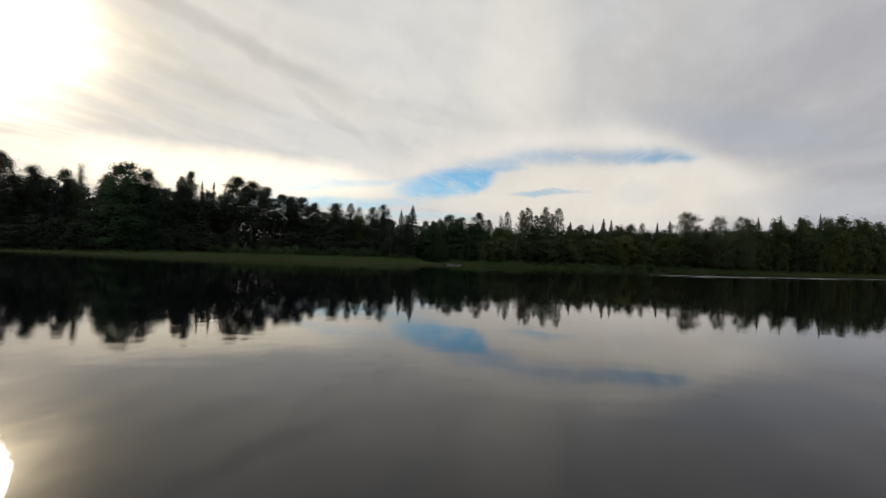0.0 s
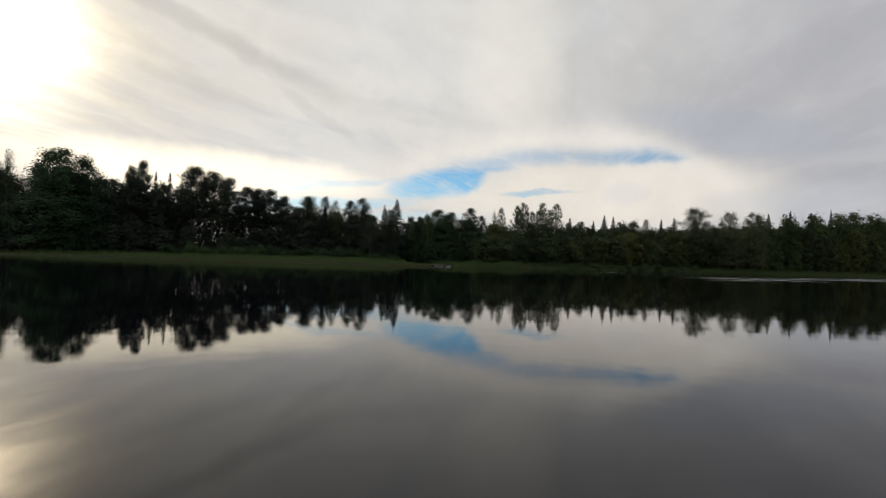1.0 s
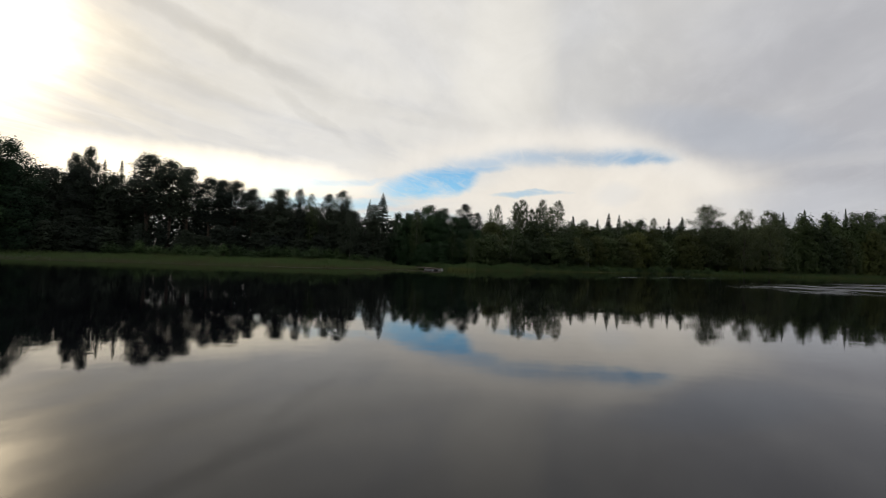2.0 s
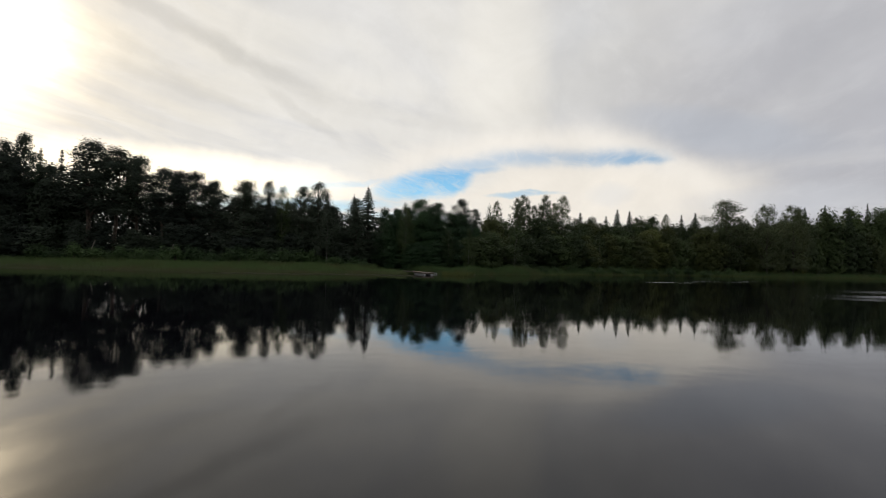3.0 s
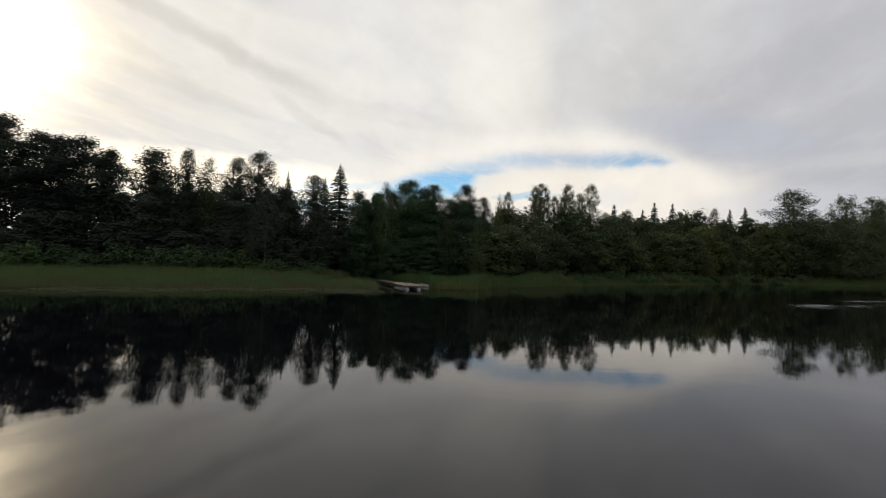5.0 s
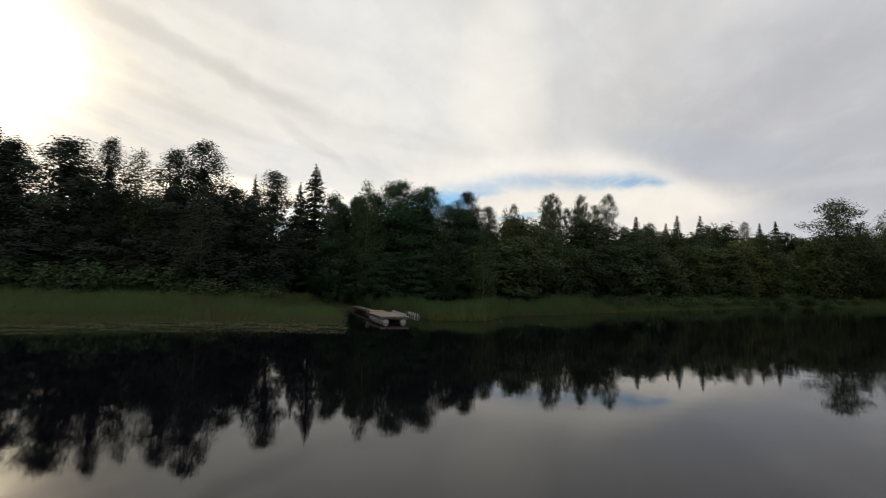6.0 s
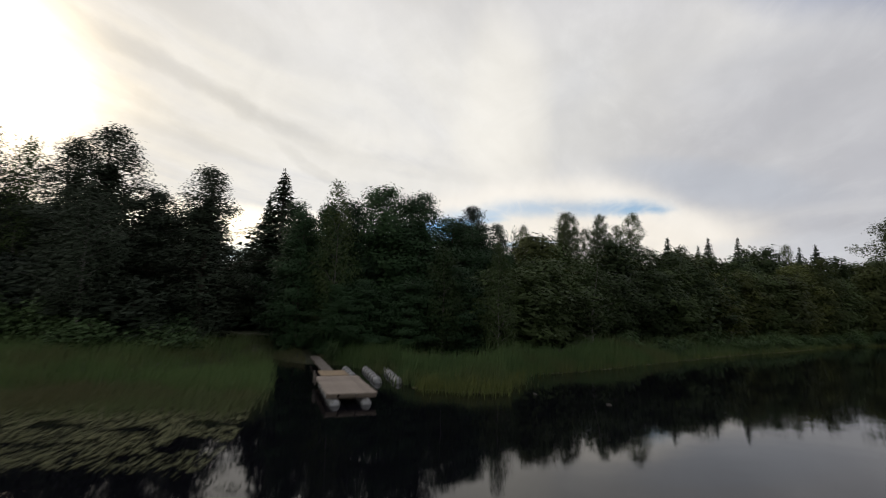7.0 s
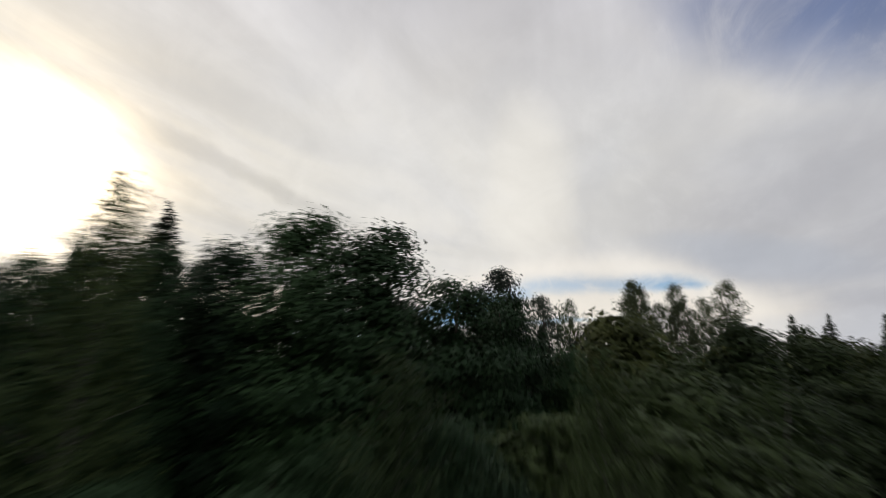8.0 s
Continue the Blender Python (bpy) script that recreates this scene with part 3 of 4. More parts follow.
far = dict(
    wood=[Stock(make_broadleaf("deciduous_tree", s, 14, 8.0, 0.01, "billow", 70, 68, 0.60, WOOD_LEAF, BARK, 0.95, three=True), 14, 8.0,
                "green deciduous tree of the far shore wood", R_WOOD) for s in (71, 72, 73)],
    edge=[Stock(make_broadleaf("deciduous_tree", s, 12, 7.5, 0.01, "billow", 80, 95, 0.40, m, BARK, 0.82, three=True), 12, 7.5,
                "leafy green tree at the edge of the far wood", R_WOOD) for s, m in ((76, SUNNY_LEAF), (77, SUNNY_LEAF), (78, WOOD_LEAF))],
    sunny=[Stock(make_broadleaf("willow_tree", s, 11, 7.5, 0.01, "billow", 80, 70, 0.52, SUNNY_LEAF, BARK, 0.85, three=True), 11, 7.5,
                 "yellowish green willow on the lake bank", R_WOOD) for s in (74, 75)],
    aspen=[Stock(make_broadleaf("aspen_tree", s, 26, 8.0, 0.16, "oval", 165, 70, 0.36, ASPEN_LEAF, BARK, 0.66, lumps=0.35, fill=0.10, three=True), 26, 8.0,
                 "tall airy aspen rising over the wood", R_WOOD) for s in (81, 82, 83)],
    broad=[Stock(make_broadleaf("aspen_tree", s, 24, 14.0, 0.10, "billow", 130, 105, 0.44, ASPEN_LEAF, BARK, 1.05, lumps=0.35, fill=0.15, three=True), 24, 14.0,
                 "broad greyish green aspen towering over the wood", R_WOOD) for s in (86, 87)],
    birch=[Stock(make_broadleaf("birch_tree", s, 14, 5.0, 0.12, "tall", 60, 34, 0.34, BIRCH_LEAF, BIRCH_BARK, 0.5, droop=1.2, lumps=0.4, fill=0.15, three=True, stem=0.55), 14, 5.0,
                 "young birch with pale stem at the water", R_WOOD) for s in (84,)],
    spruce=[Stock(make_spruce("spruce_tree", s, 20, 6.0, 46, 0.55, g), 20, 6.0, "dark pointed spruce above the far wood", R_WOOD) for s, g in ((91, 0.05), (92, 0.15))],
)
pick = random.Random(5)


def grow(stocks, rows):
    for kind, x, y, top, width in rows:
        pick.choice(stocks[kind]).plant(x, y, top, width, pick.uniform(0, 6.28))


# the wood on the near bank, along its edge
grow(near, [
    ("pine", -126.4, 116.4, 28.1, 12.4), ("wood", -122.7, 123, 25.3, 12.4), ("wood", -110.9, 121, 24.2, 10.6), ("birch", -105.7, 120, 25.5, 5.9), ("wood", -96.9, 118.9, 22.9, 11.9),
    ("alder", -88.6, 114.7, 25.4, 18.8), ("alder", -83.5, 116.4, 24, 13.4), ("wood", -82.7, 134, 21.8, 10.8), ("spruce", -78.8, 136.4, 24.7, 8.5), ("spruce", -76.1, 138.6, 25, 8.6),
    ("pine", -83.3, 137.7, 27.7, 6.6), ("pine", -84.2, 134.1, 25.2, 6.6), ("pine", -66.6, 134.4, 25.8, 13.5), ("pine", -61.5, 134.7, 24.4, 12.3), ("pine", -57.4, 135.4, 23, 10.8), ("pine", -52.2, 135.5, 20.7, 9.4), ("pine", -49.2, 135.7, 20.2, 9.4)])
grow(near, [
    ("pine", -45.7, 135.5, 20, 10.1), ("pine", -41.6, 134.8, 18.2, 8.6), ("wood", -34.5, 134, 18.2, 12.0), ("tall", -29.5, 133.7, 18.2, 6.6), ("birch", -27, 134.8, 17.2, 5.9), ("stemmy", -15.9, 127.6, 12, 5.5),
    ("tall", -22.5, 134.5, 17.3, 8.3), ("tall", -19.1, 133.6, 18.1, 9.5), ("wood", -16.6, 136, 13.5, 7.8), ("tall", -11.4, 134.3, 15.1, 8.9), ("spruce", -16.6, 162.4, 20.1, 9.6),
    ("spruce", -11.5, 152.7, 21, 13.1), ("alder", -5.8, 141.2, 14, 7.8), ("birch", -1.1, 135.6, 14.5, 4.4), ("alder", 1.9, 144.4, 16.6, 10.9), ("alder", 5.5, 144.2, 15.8, 11.5), ("alder", -1, 143.1, 14.6, 9.1)])
grow(near, [("alder", 9, 147.4, 14, 10.4), ("alder", 12, 150.4, 14, 8.7), ("alder", -0.3, 134, 5.8, 5.6), ("alder", -4.4, 137, 12.2, 6.2), ("alder", -2.7, 140.1, 13.6, 6.2), ("alder", 1.6, 133.9, 6.2, 6.7), ("alder", 5.4, 135.3, 6.7, 7.6), ("alder", 9.3, 135.9, 7.6, 6.9), ("birch", 8.1, 134.5, 9.3, 4.1), ("birch", 12.3, 132.3, 9.2, 2.9), ("tall", 12.7, 168, 20.1, 10.8), ("tall", 16.8, 167.9, 17.4, 8.2), ("wood", 11.5, 154.9, 14.7, 8.7), ("alder", 15.4, 149.8, 10.8, 6.0), ("spruce", -23, 158.7, 20.4, 7.6), ("wood", -8.3, 154.9, 13.3, 7.8), ("low", -14.8, 151.1, 10.5, 7.0), ("alder", -4.3, 153.8, 12.2, 8.0), ("alder", -0.2, 155.4, 12.8, 8.1), ("wood", 5.5, 159.3, 13.5, 10.5), ("wood", 19.7, 160.8, 13.8, 9.2)])
# undergrowth along the wood's edge
for i in range(30):
    x = -118 + i * 3.6 + pick.uniform(-1, 1)
    if x > -13:
        continue
    y = float(np.interp(x, [-121, -88, -60, -19.5, -11.7], [111, 112, 129.4, 129.6, 130.4])) + pick.uniform(-1, 1)
    pick.choice(near["low"]).plant(x, y, float(np.interp(x, [-118, -60, -12], [9, 8, 6.5])) * pick.uniform(0.8, 1.15), pick.uniform(5.5, 8), pick.uniform(0, 6.28), "low dark green tree at the wood's edge")
# behind the edge
for i in range(40):
    x = -150 + i * 4.2 + pick.uniform(-1.5, 1.5)
    if -20 < x < 0 or -72 < x < -41:
        continue
    edge = float(np.interp(x, [-155, -88, -66, -40, 19], [123, 130, 142, 143, 159]))
    top = float(np.interp(x, [-150, -90, -60, -35, 20], [23, 22, 20.5, 15.5, 13.5])) + pick.uniform(-1.5, 1)
    pick.choice(near["low"]).plant(x, edge + pick.uniform(0, 4), top, pick.uniform(7.5, 10), pick.uniform(0, 6.28), "dark deciduous tree inside the near wood")

# the far wood: its skyline
grow(far, [
    ("birch", 24.5, 197.6, 22.3, 6.0), ("aspen", 43, 197.6, 23.2, 6.7), ("aspen", 34.4, 193.7, 22.7, 6.3), ("aspen", 47.7, 199.7, 23.9, 6.7), ("aspen", 28.8, 211.1, 25.6, 5.4), ("aspen", 36.7, 198.5, 26.3, 7.3), ("aspen", 32.4, 187.9, 23.8, 5.9), ("aspen", 45.8, 205.1, 27.5, 7.2),
    ("aspen", 49.9, 196.7, 26.1, 7.5), ("aspen", 40.5, 199.7, 23, 5.8), ("aspen", 56, 201.4, 18.9, 5.7), ("spruce", 53.1, 187.6, 19.7, 10.9), ("wood", 59.3, 195.2, 18.8, 8.4), ("spruce", 74, 209.3, 23.7, 11.5), ("spruce", 73.7, 197.6, 21.9, 10.2), ("spruce", 66.4, 200.4, 20.2, 9.0),
    ("wood", 78.5, 201.3, 19.8, 9.6), ("wood", 84.5, 204.2, 20.6, 10.9), ("aspen", 91.3, 206.8, 21.7, 5.1), ("spruce", 102.6, 217, 23.3, 10.2), ("spruce", 110.6, 221.4, 24.8, 12.7)])
grow(far, [
    ("broad", 106.2, 194.6, 25.8, 18.6), ("broad", 118.3, 191.7, 24.3, 11.9), ("broad", 131.4, 196.7, 24.9, 13.1), ("spruce", 147.6, 211.5, 27, 9.5), ("wood", 141, 205.6, 24, 11.5),
    ("wood", 156.9, 211.6, 25.9, 12.8), ("spruce", 168.5, 226.7, 30.4, 9.5), ("spruce", 174.7, 222.1, 29.1, 9.5), ("wood", 181.1, 228.9, 29, 14.1), ("spruce", 195.3, 235.8, 32.7, 8.9),
    ("wood", 191.2, 226.5, 28.9, 14.2), ("wood", 203.7, 232.9, 30.8, 15.6), ("wood", 214.8, 234.1, 29.9, 15.7), ("wood", 236, 247.3, 29.8, 15.2), ("wood", 249.6, 249.9, 26.7, 15.1)])
# the far wood: trees at the water's edge, then the ranks behind them
for i in range(46):
    x = 15 + i * 4.6 + pick.uniform(-1.4, 1.4)
    y = float(np.interp(x, LX, LY)) + 7 + pick.uniform(0, 4)
    top = float(np.interp(x, [15, 40, 70, 110, 220], [9.5, 10.8, 13.6, 15.5, 21])) * pick.uniform(0.82, 1.12)
    kind = pick.choice(["edge", "edge", "edge", "edge", "edge", "birch"]) if x < 85 else pick.choice(["wood", "sunny", "sunny", "birch"])
    stock = far["edge"][2] if x < 45 and kind == "edge" else pick.choice(far[kind])
    stock.plant(x, y, top, pick.uniform(8.5, 12) * (0.6 if kind == "birch" else 1), pick.uniform(0, 6.28))
for i in range(56):
    x = 20 + i * 4.4 + pick.uniform(-1.6, 1.6)
    y = float(np.interp(x, LX, LY)) + 19 + pick.uniform(0, 8)
    top = float(np.interp(x, [15, 40, 70, 110, 220], [14.0, 15.0, 16.0, 19.6, 27.0])) * pick.uniform(0.9, 1.06)
    pick.choice(far["wood" if i % 4 else "sunny"]).plant(x, y, top, pick.uniform(10, 13.5), pick.uniform(0, 6.28))
near["alder"][0].plant(-3.6, 145, 14.4, 6.5, 2.0)


def deep_wood(name, places, seed, label, leaf):
    """The inner wood, which nobody could count: many small dense crowns that close the gaps between the trunks."""
    rng = np.random.default_rng(seed)
    out = []
    for x, y, top in places:
        n = 430
        u = rng.beta(1.0, 1.1, n)
        t = rng.uniform(0, 6.28, n)
        ground = float(land_height(x, y))
        r = np.sqrt(rng.uniform(0.1, 1, n)) * (3.9 * np.sqrt(np.maximum(1 - u ** 2.2, 0.03)))
        p = np.stack([x + np.cos(t) * r, y + np.sin(t) * r, ground + 0.2 + u * (top - ground)], 1)
        out.append(leaves(p, 1.25, rng)[:, :3])
    tagged(new(name, quick_mesh(name, np.concatenate(out), leaf, 3)), label, "woodland", kind="stuff")


def inner_places(x0, x1, step, rank_gap, ranks, edge, tops, seed):
    rng = random.Random(seed)
    rows = []
    for r in range(ranks):
        x = x0
        while x < x1:
            y = float(np.interp(x, *edge)) + r * rank_gap + rng.uniform(-1, 1)
            rows.append((x + rng.uniform(-1, 1), y, float(np.interp(x, *tops)) * rng.uniform(0.8, 1.05) * (0.85 + 0.06 * r)))
            x += step
    return rows


deep_wood("deep_wood", inner_places(-240, 24, 4.6, 6.5, 4, ([-240, -133, -90, -66, -40, -20, -12, -4, 3.5, 22.5], [142, 128, 136, 147, 147, 146, 157, 159.6, 158.5, 166.5]),
                                    ([-240, -90, -74, -70, -44, -40, -22, -17, -12, 24], [22, 22, 20.5, 16.5, 15.5, 15.5, 14.5, 10.8, 11, 12.0]), 8), 7, "dark inner wood behind the near bank", BACKLIT_LEAF)
deep_wood("deep_wood", inner_places(24, 330, 5.2, 8, 3, ([22.5, 55.6, 102, 195, 340], [175.6, 200, 209, 244, 285]), ([24, 60, 110, 160, 220, 330], [14, 17, 20, 22.5, 25.5, 21]), 9), 6, "dark inner wood behind the far shore", WOOD_LEAF)

# ---------------------------------------------------------------- reeds and water plants


def blades(xy, z, height, wide, rng, lean=0.18, short=False):
    """Reed blades: each a narrow bent strip that ends in a point."""
    n = len(xy)
    h = height * rng.uniform(0.6, 1.2, n) * (1 + 0.35 * np.array([noise.noise((a * 0.9, b * 0.9, 3)) for a, b in xy]))
    t = rng.uniform(0, 2 * math.pi, n)
    bend = rng.normal(0, lean, (n, 2)) * h[:, None]
    wind = np.array([0.10, 0.02]) * h[:, None]
    a = np.stack([np.cos(t), np.sin(t)], 1) * wide * 0.5
    foot = np.column_stack([xy, z])
    mid = np.column_stack([xy + (bend + wind) * 0.35, z + h * 0.6])
    tip = np.column_stack([xy + bend + wind, z + h])
    side = np.column_stack([a, np.zeros(n)])
    quads = np.stack([foot - side, foot + side, mid + side * 0.8, mid - side * 0.8], 1)
    tops = np.stack([mid - side * 0.8, mid + side * 0.8, tip + side * 0.1, tip - side * 0.1], 1)
    if short:
        return np.stack([foot - side, foot + side, tip + side * 0.15, tip - side * 0.15], 1)
    return np.concatenate([quads, tops], 0)


# the open water's edge along each reed bed
LEFT_EDGE = ([-200, -130, -88, -49, -29, -17.4, -9.5, 2.3], [104, 97, 95, 100.5, 99.8, 102.6, 107.6, 108.7])
RIGHT_EDGE = ([0.3, 1.6, 2.7, 4.2, 5.2, 5.9, 6.9, 9.4, 11.1, 12.3, 13.9, 16.5, 20.9, 27.8, 31.8, 39.6, 48, 58.8, 73.4, 90, 146, 240, 420],
              [130.6, 129.1, 128.1, 126.6, 125, 121.5, 120.8, 120, 120.6, 123.6, 127.4, 128.8, 132, 137.8, 141, 147, 152.6, 160.8, 170.7, 177.6, 194.6, 228, 273])


def make_plants():
    rng = np.random.default_rng(17)
    # left bed
    n = 66000
    x = 2.5 - 192 * rng.beta(0.85, 3.4, n)
    edge = np.interp(x, *LEFT_EDGE)
    y = edge + 5.6 + 20.5 * rng.beta(1.1, 1.6, len(x)) + rng.normal(0, 0.7, len(x))
    inlet = np.interp(y, [107.5, 111.5, 117.3, 120.5, 124.5, 127.5, 134, 134.3, 136], [1.7, 1.0, 0.0, -0.8, -2.2, -3.2, -5.8, -3.6, -3.1]) + rng.normal(0, 0.25, len(x))
    keep = (x < inlet) & (y < np.interp(x, [-190, -66, -20, -8, 2], [112, 130, 130, 134, 136]))
    x, y = x[keep], y[keep]
    z = np.maximum(land_height(x, y), -0.1) - 0.02
    height = 0.72 + 0.35 * np.array([noise.noise((a * 0.12, b * 0.12, 0)) for a, b in zip(x, y)])
    back = y - np.interp(x, *LEFT_EDGE) + 2.5 * np.array([noise.noise((a * 0.25, b * 0.25, 9)) for a, b in zip(x, y)]) > 9.5
    for pick_in, tall, mat, name, label in ((~back, 0.9, REED_PALE, "sedge", "low yellowish green sedge growing out of shallow water"), (back, 1.3, REED, "reed_bed", "green reeds and tall grass on the bank")):
        q = np.concatenate([blades(np.stack([x, y], 1)[m], z[m], height[m] * tall, 0.035, rng, 0.22, far) for far, m in ((False, pick_in & (x > -26)), (True, pick_in & (x <= -26)))])
        tagged(new(name, quick_mesh(name, q, mat, 4)), label, name.split("_")[0], kind="stuff")
    # right bed
    n = 44000
    x = np.concatenate([rng.uniform(0.8, 30, int(n * 0.5)), rng.uniform(30, 240, int(n * 0.5))])
    edge = np.interp(x, *RIGHT_EDGE)
    deep = np.interp(x, [0.6, 5, 7.5, 12, 14, 30, 240], [2.0, 4.0, 8, 8, 5, 6, 7.5])
    ragged = 0.9 * np.array([noise.noise((a * 0.8, 2.0, 6)) + 0.6 * noise.noise((a * 2.6, 5.0, 6)) for a in x])
    y = edge + ragged + rng.beta(1.15, 1.2, len(x)) * deep + np.abs(rng.normal(0, 0.5, len(x)))
    x = x + rng.normal(0, 0.5, len(x))
    z = np.maximum(land_height(x, y), -0.1) - 0.02
    height = np.interp(y - np.interp(x, *RIGHT_EDGE), [0, 1.5, 3], [0.65, 1.1, 1.5]) * (1 + 0.4 * np.array([noise.noise((a * 0.2, b * 0.2, 5)) for a, b in zip(x, y)]))
    q = np.concatenate([blades(np.stack([x, y], 1)[m], z[m], height[m], 0.04, rng, 0.14, away) for away, m in ((False, x <= 26), (True, x > 26))])
    # yellow sedge at the foot of the reeds
    m = 10000
    a = np.concatenate([rng.uniform(6.6, 13, m // 3), rng.uniform(13, 220, m - m // 3)])
    b = np.interp(a, *RIGHT_EDGE) + rng.normal(0.5, 0.8, m) + 0.6 * np.array([noise.noise((p * 1.3, 1.0, 2)) for p in a])
    foot = blades(np.stack([a, b], 1), np.full(m, -0.05), rng.uniform(0.3, 0.8, m), 0.03, rng, 0.28)
    tagged(new("sedge", quick_mesh("sedge", foot, YELLOW_SEDGE, 4)), "short yellow green sedge in the shallows", "sedge", kind="stuff")
    # grass on the bank by the gangway
    m = 14000
    a = rng.uniform(-12, 7, m)
    b = rng.uniform(127, 141, m)
    on = land_height(a, b) > -0.12
    a, b = a[on], b[on]
    clear = np.abs(a - np.interp(b, [123.4, 135, 142], [1.5, -2.7, -4.2])) > 0.55
    a, b = a[clear], b[clear]
    turf = blades(np.stack([a, b], 1), np.maximum(land_height(a, b), 0) - 0.02, np.full(len(a), 0.45), 0.03, rng, 0.3)
    tagged(new("grass", quick_mesh("grass", turf, REED_PALE, 4)), "rough green grass on the bank", "grass", kind="stuff")
    tagged(new("reed_bed", quick_mesh("reed_bed", q, REED, 4)), "tall green reeds standing along the far shore", "reeds", kind="stuff")


make_plants()


def pad_mesh(centres, radius, rng, name):
    """Floating leaves: notched discs that lie on the water, some tilted."""
    verts, faces = [], []
    for (x, y), r in zip(centres, radius):
        t0, b = rng.uniform(0, 6.28), len(verts)
        tilt = rng.normal(0, 0.22, 2)
        verts.append((x, y, 0.012))
        for s in range(7):
            t = t0 + 0.2 + (2 * math.pi - 0.4) * s / 6
            dx, dy = math.cos(t) * r, math.sin(t) * r * 0.85
            verts.append((x + dx, y + dy, 0.014 + abs(tilt[0] * dx + tilt[1] * dy)))
        faces.extend((b, b + s, b + s + 1) for s in range(1, 7))
    return mesh_from(name, verts, faces, PAD)


def make_pads():
    rng = np.random.default_rng(23)
    n = 30000
    x = np.concatenate([rng.uniform(-26, 2.4, int(n * 0.8)), rng.uniform(-100, -26, n - int(n * 0.8))])
    y = np.interp(x, *LEFT_EDGE) + 8.5 * rng.beta(1.5, 1.1, n) - 0.9 + rng.normal(0, 0.35, n)
    clump = np.array([noise.noise((a * 0.55, b * 0.9, 4)) + 0.6 * noise.noise((a * 1.7, b * 2.3, 8)) for a, b in zip(x, y)])
    rank = (y - np.interp(x, *LEFT_EDGE)) / 6.0
    keep = (x < np.interp(y, [106, 111.5, 116.6, 121], [2.4, 1.5, 0.1, -0.8])) & (clump > 0.02 - 0.35 * rank + rng.normal(0, 0.12, n))
    tagged(new("lily_pads", pad_mesh(np.stack([x, y], 1)[keep], (0.03 + 0.055 * rng.random(n) ** 1.6)[keep], rng, "lily_pads")),
           "yellowish green lily pads floating in loose clumps", "water lilies", kind="stuff")
    n = 700
    x = np.concatenate([rng.uniform(6.5, 13, n // 2), rng.uniform(13, 60, n // 2)])
    y = np.interp(x, *RIGHT_EDGE) + np.abs(rng.normal(0.1, 0.6, n)) - 0.3
    tagged(new("lily_pads", pad_mesh(np.stack([x, y], 1), rng.uniform(0.07, 0.16, n), rng, "lily_pads")),
           "yellowish lily pads at the foot of the reeds", "water lilies", kind="stuff")


make_pads()


def make_shrub(seed):
    rng = np.random.default_rng(seed)
    root = new("willow_shrub")
    verts, faces, pts, towards = [], [], [], []
    for i in range(26):
        t, r, h = rng.uniform(0, 6.28), rng.uniform(0.2, 1.3), rng.uniform(0.9, 2.2)
        end = np.array([math.cos(t) * r, math.sin(t) * r, h * (1.15 - 0.3 * r)])
        tube([(0, 0, -0.1), tuple(end * (0.4, 0.4, 0.6)), tuple(end)], [0.03, 0.02, 0.006], 3, verts, faces)
        n = 48
        p = rng.normal(0, 0.27, (n, 3)) + end * rng.uniform(0.55, 1.05, (n, 1))
        pts.append(p)
        towards.append((p - end) / 0.27 * 0.6 + end * (0.5, 0.5, 0.1) + np.array([0, 0, 0.7]))
    pts, towards = np.concatenate(pts), np.concatenate(towards)
    pts[:, 2] = np.maximum(pts[:, 2], 0.05)
    part("branchwork", mesh_from("branchwork", verts, faces, BARK), root)
    part("foliage", quick_mesh("foliage", leaves(pts, 0.19, rng, face=towards), SHRUB_LEAF, 4, towards), root)
    return Stock(root, 2.4, 3.0, "bushy green willow shrub on the bank", "shrubs along the bank")


shrubs = [make_shrub(s) for s in (101, 102)]
for i in range(34):
    x = -70 + i * 1.83 + pick.uniform(-0.8, 0.8)
    y = float(np.interp(x, [-70, -40, -19.6, -8], [122.3, 123.8, 124.3, 129.1])) + pick.uniform(-1.5, 3.5)
    if -8.8 < x:
        continue
    ob = pick.choice(shrubs).plant(x, y, float(land_height(x, y)) + pick.uniform(2.0, 3.6), pick.uniform(3.6, 5.6), pick.uniform(0, 6.28))
    ob["category"] = "shrub"

for i in range(18):
    x = 26 + i * 4.4 + pick.uniform(-1.5, 1.5)
    y = float(np.interp(x, LX, LY)) - pick.uniform(-1.5, 1.5)
    ob = pick.choice(shrubs).plant(x, y, float(land_height(x, y)) + pick.uniform(1.6, 2.8), pick.uniform(3, 4.5), pick.uniform(0, 6.28))
    ob["category"] = "shrub"

# ---------------------------------------------------------------- the floating dock
DOCK = pose(4.12, 116.4, 0, 0, 0, 18.8)      # front edge's middle; its length runs along +y
DECK_W, DECK_L, DECK_Z = 2.15, 5.3, 0.46


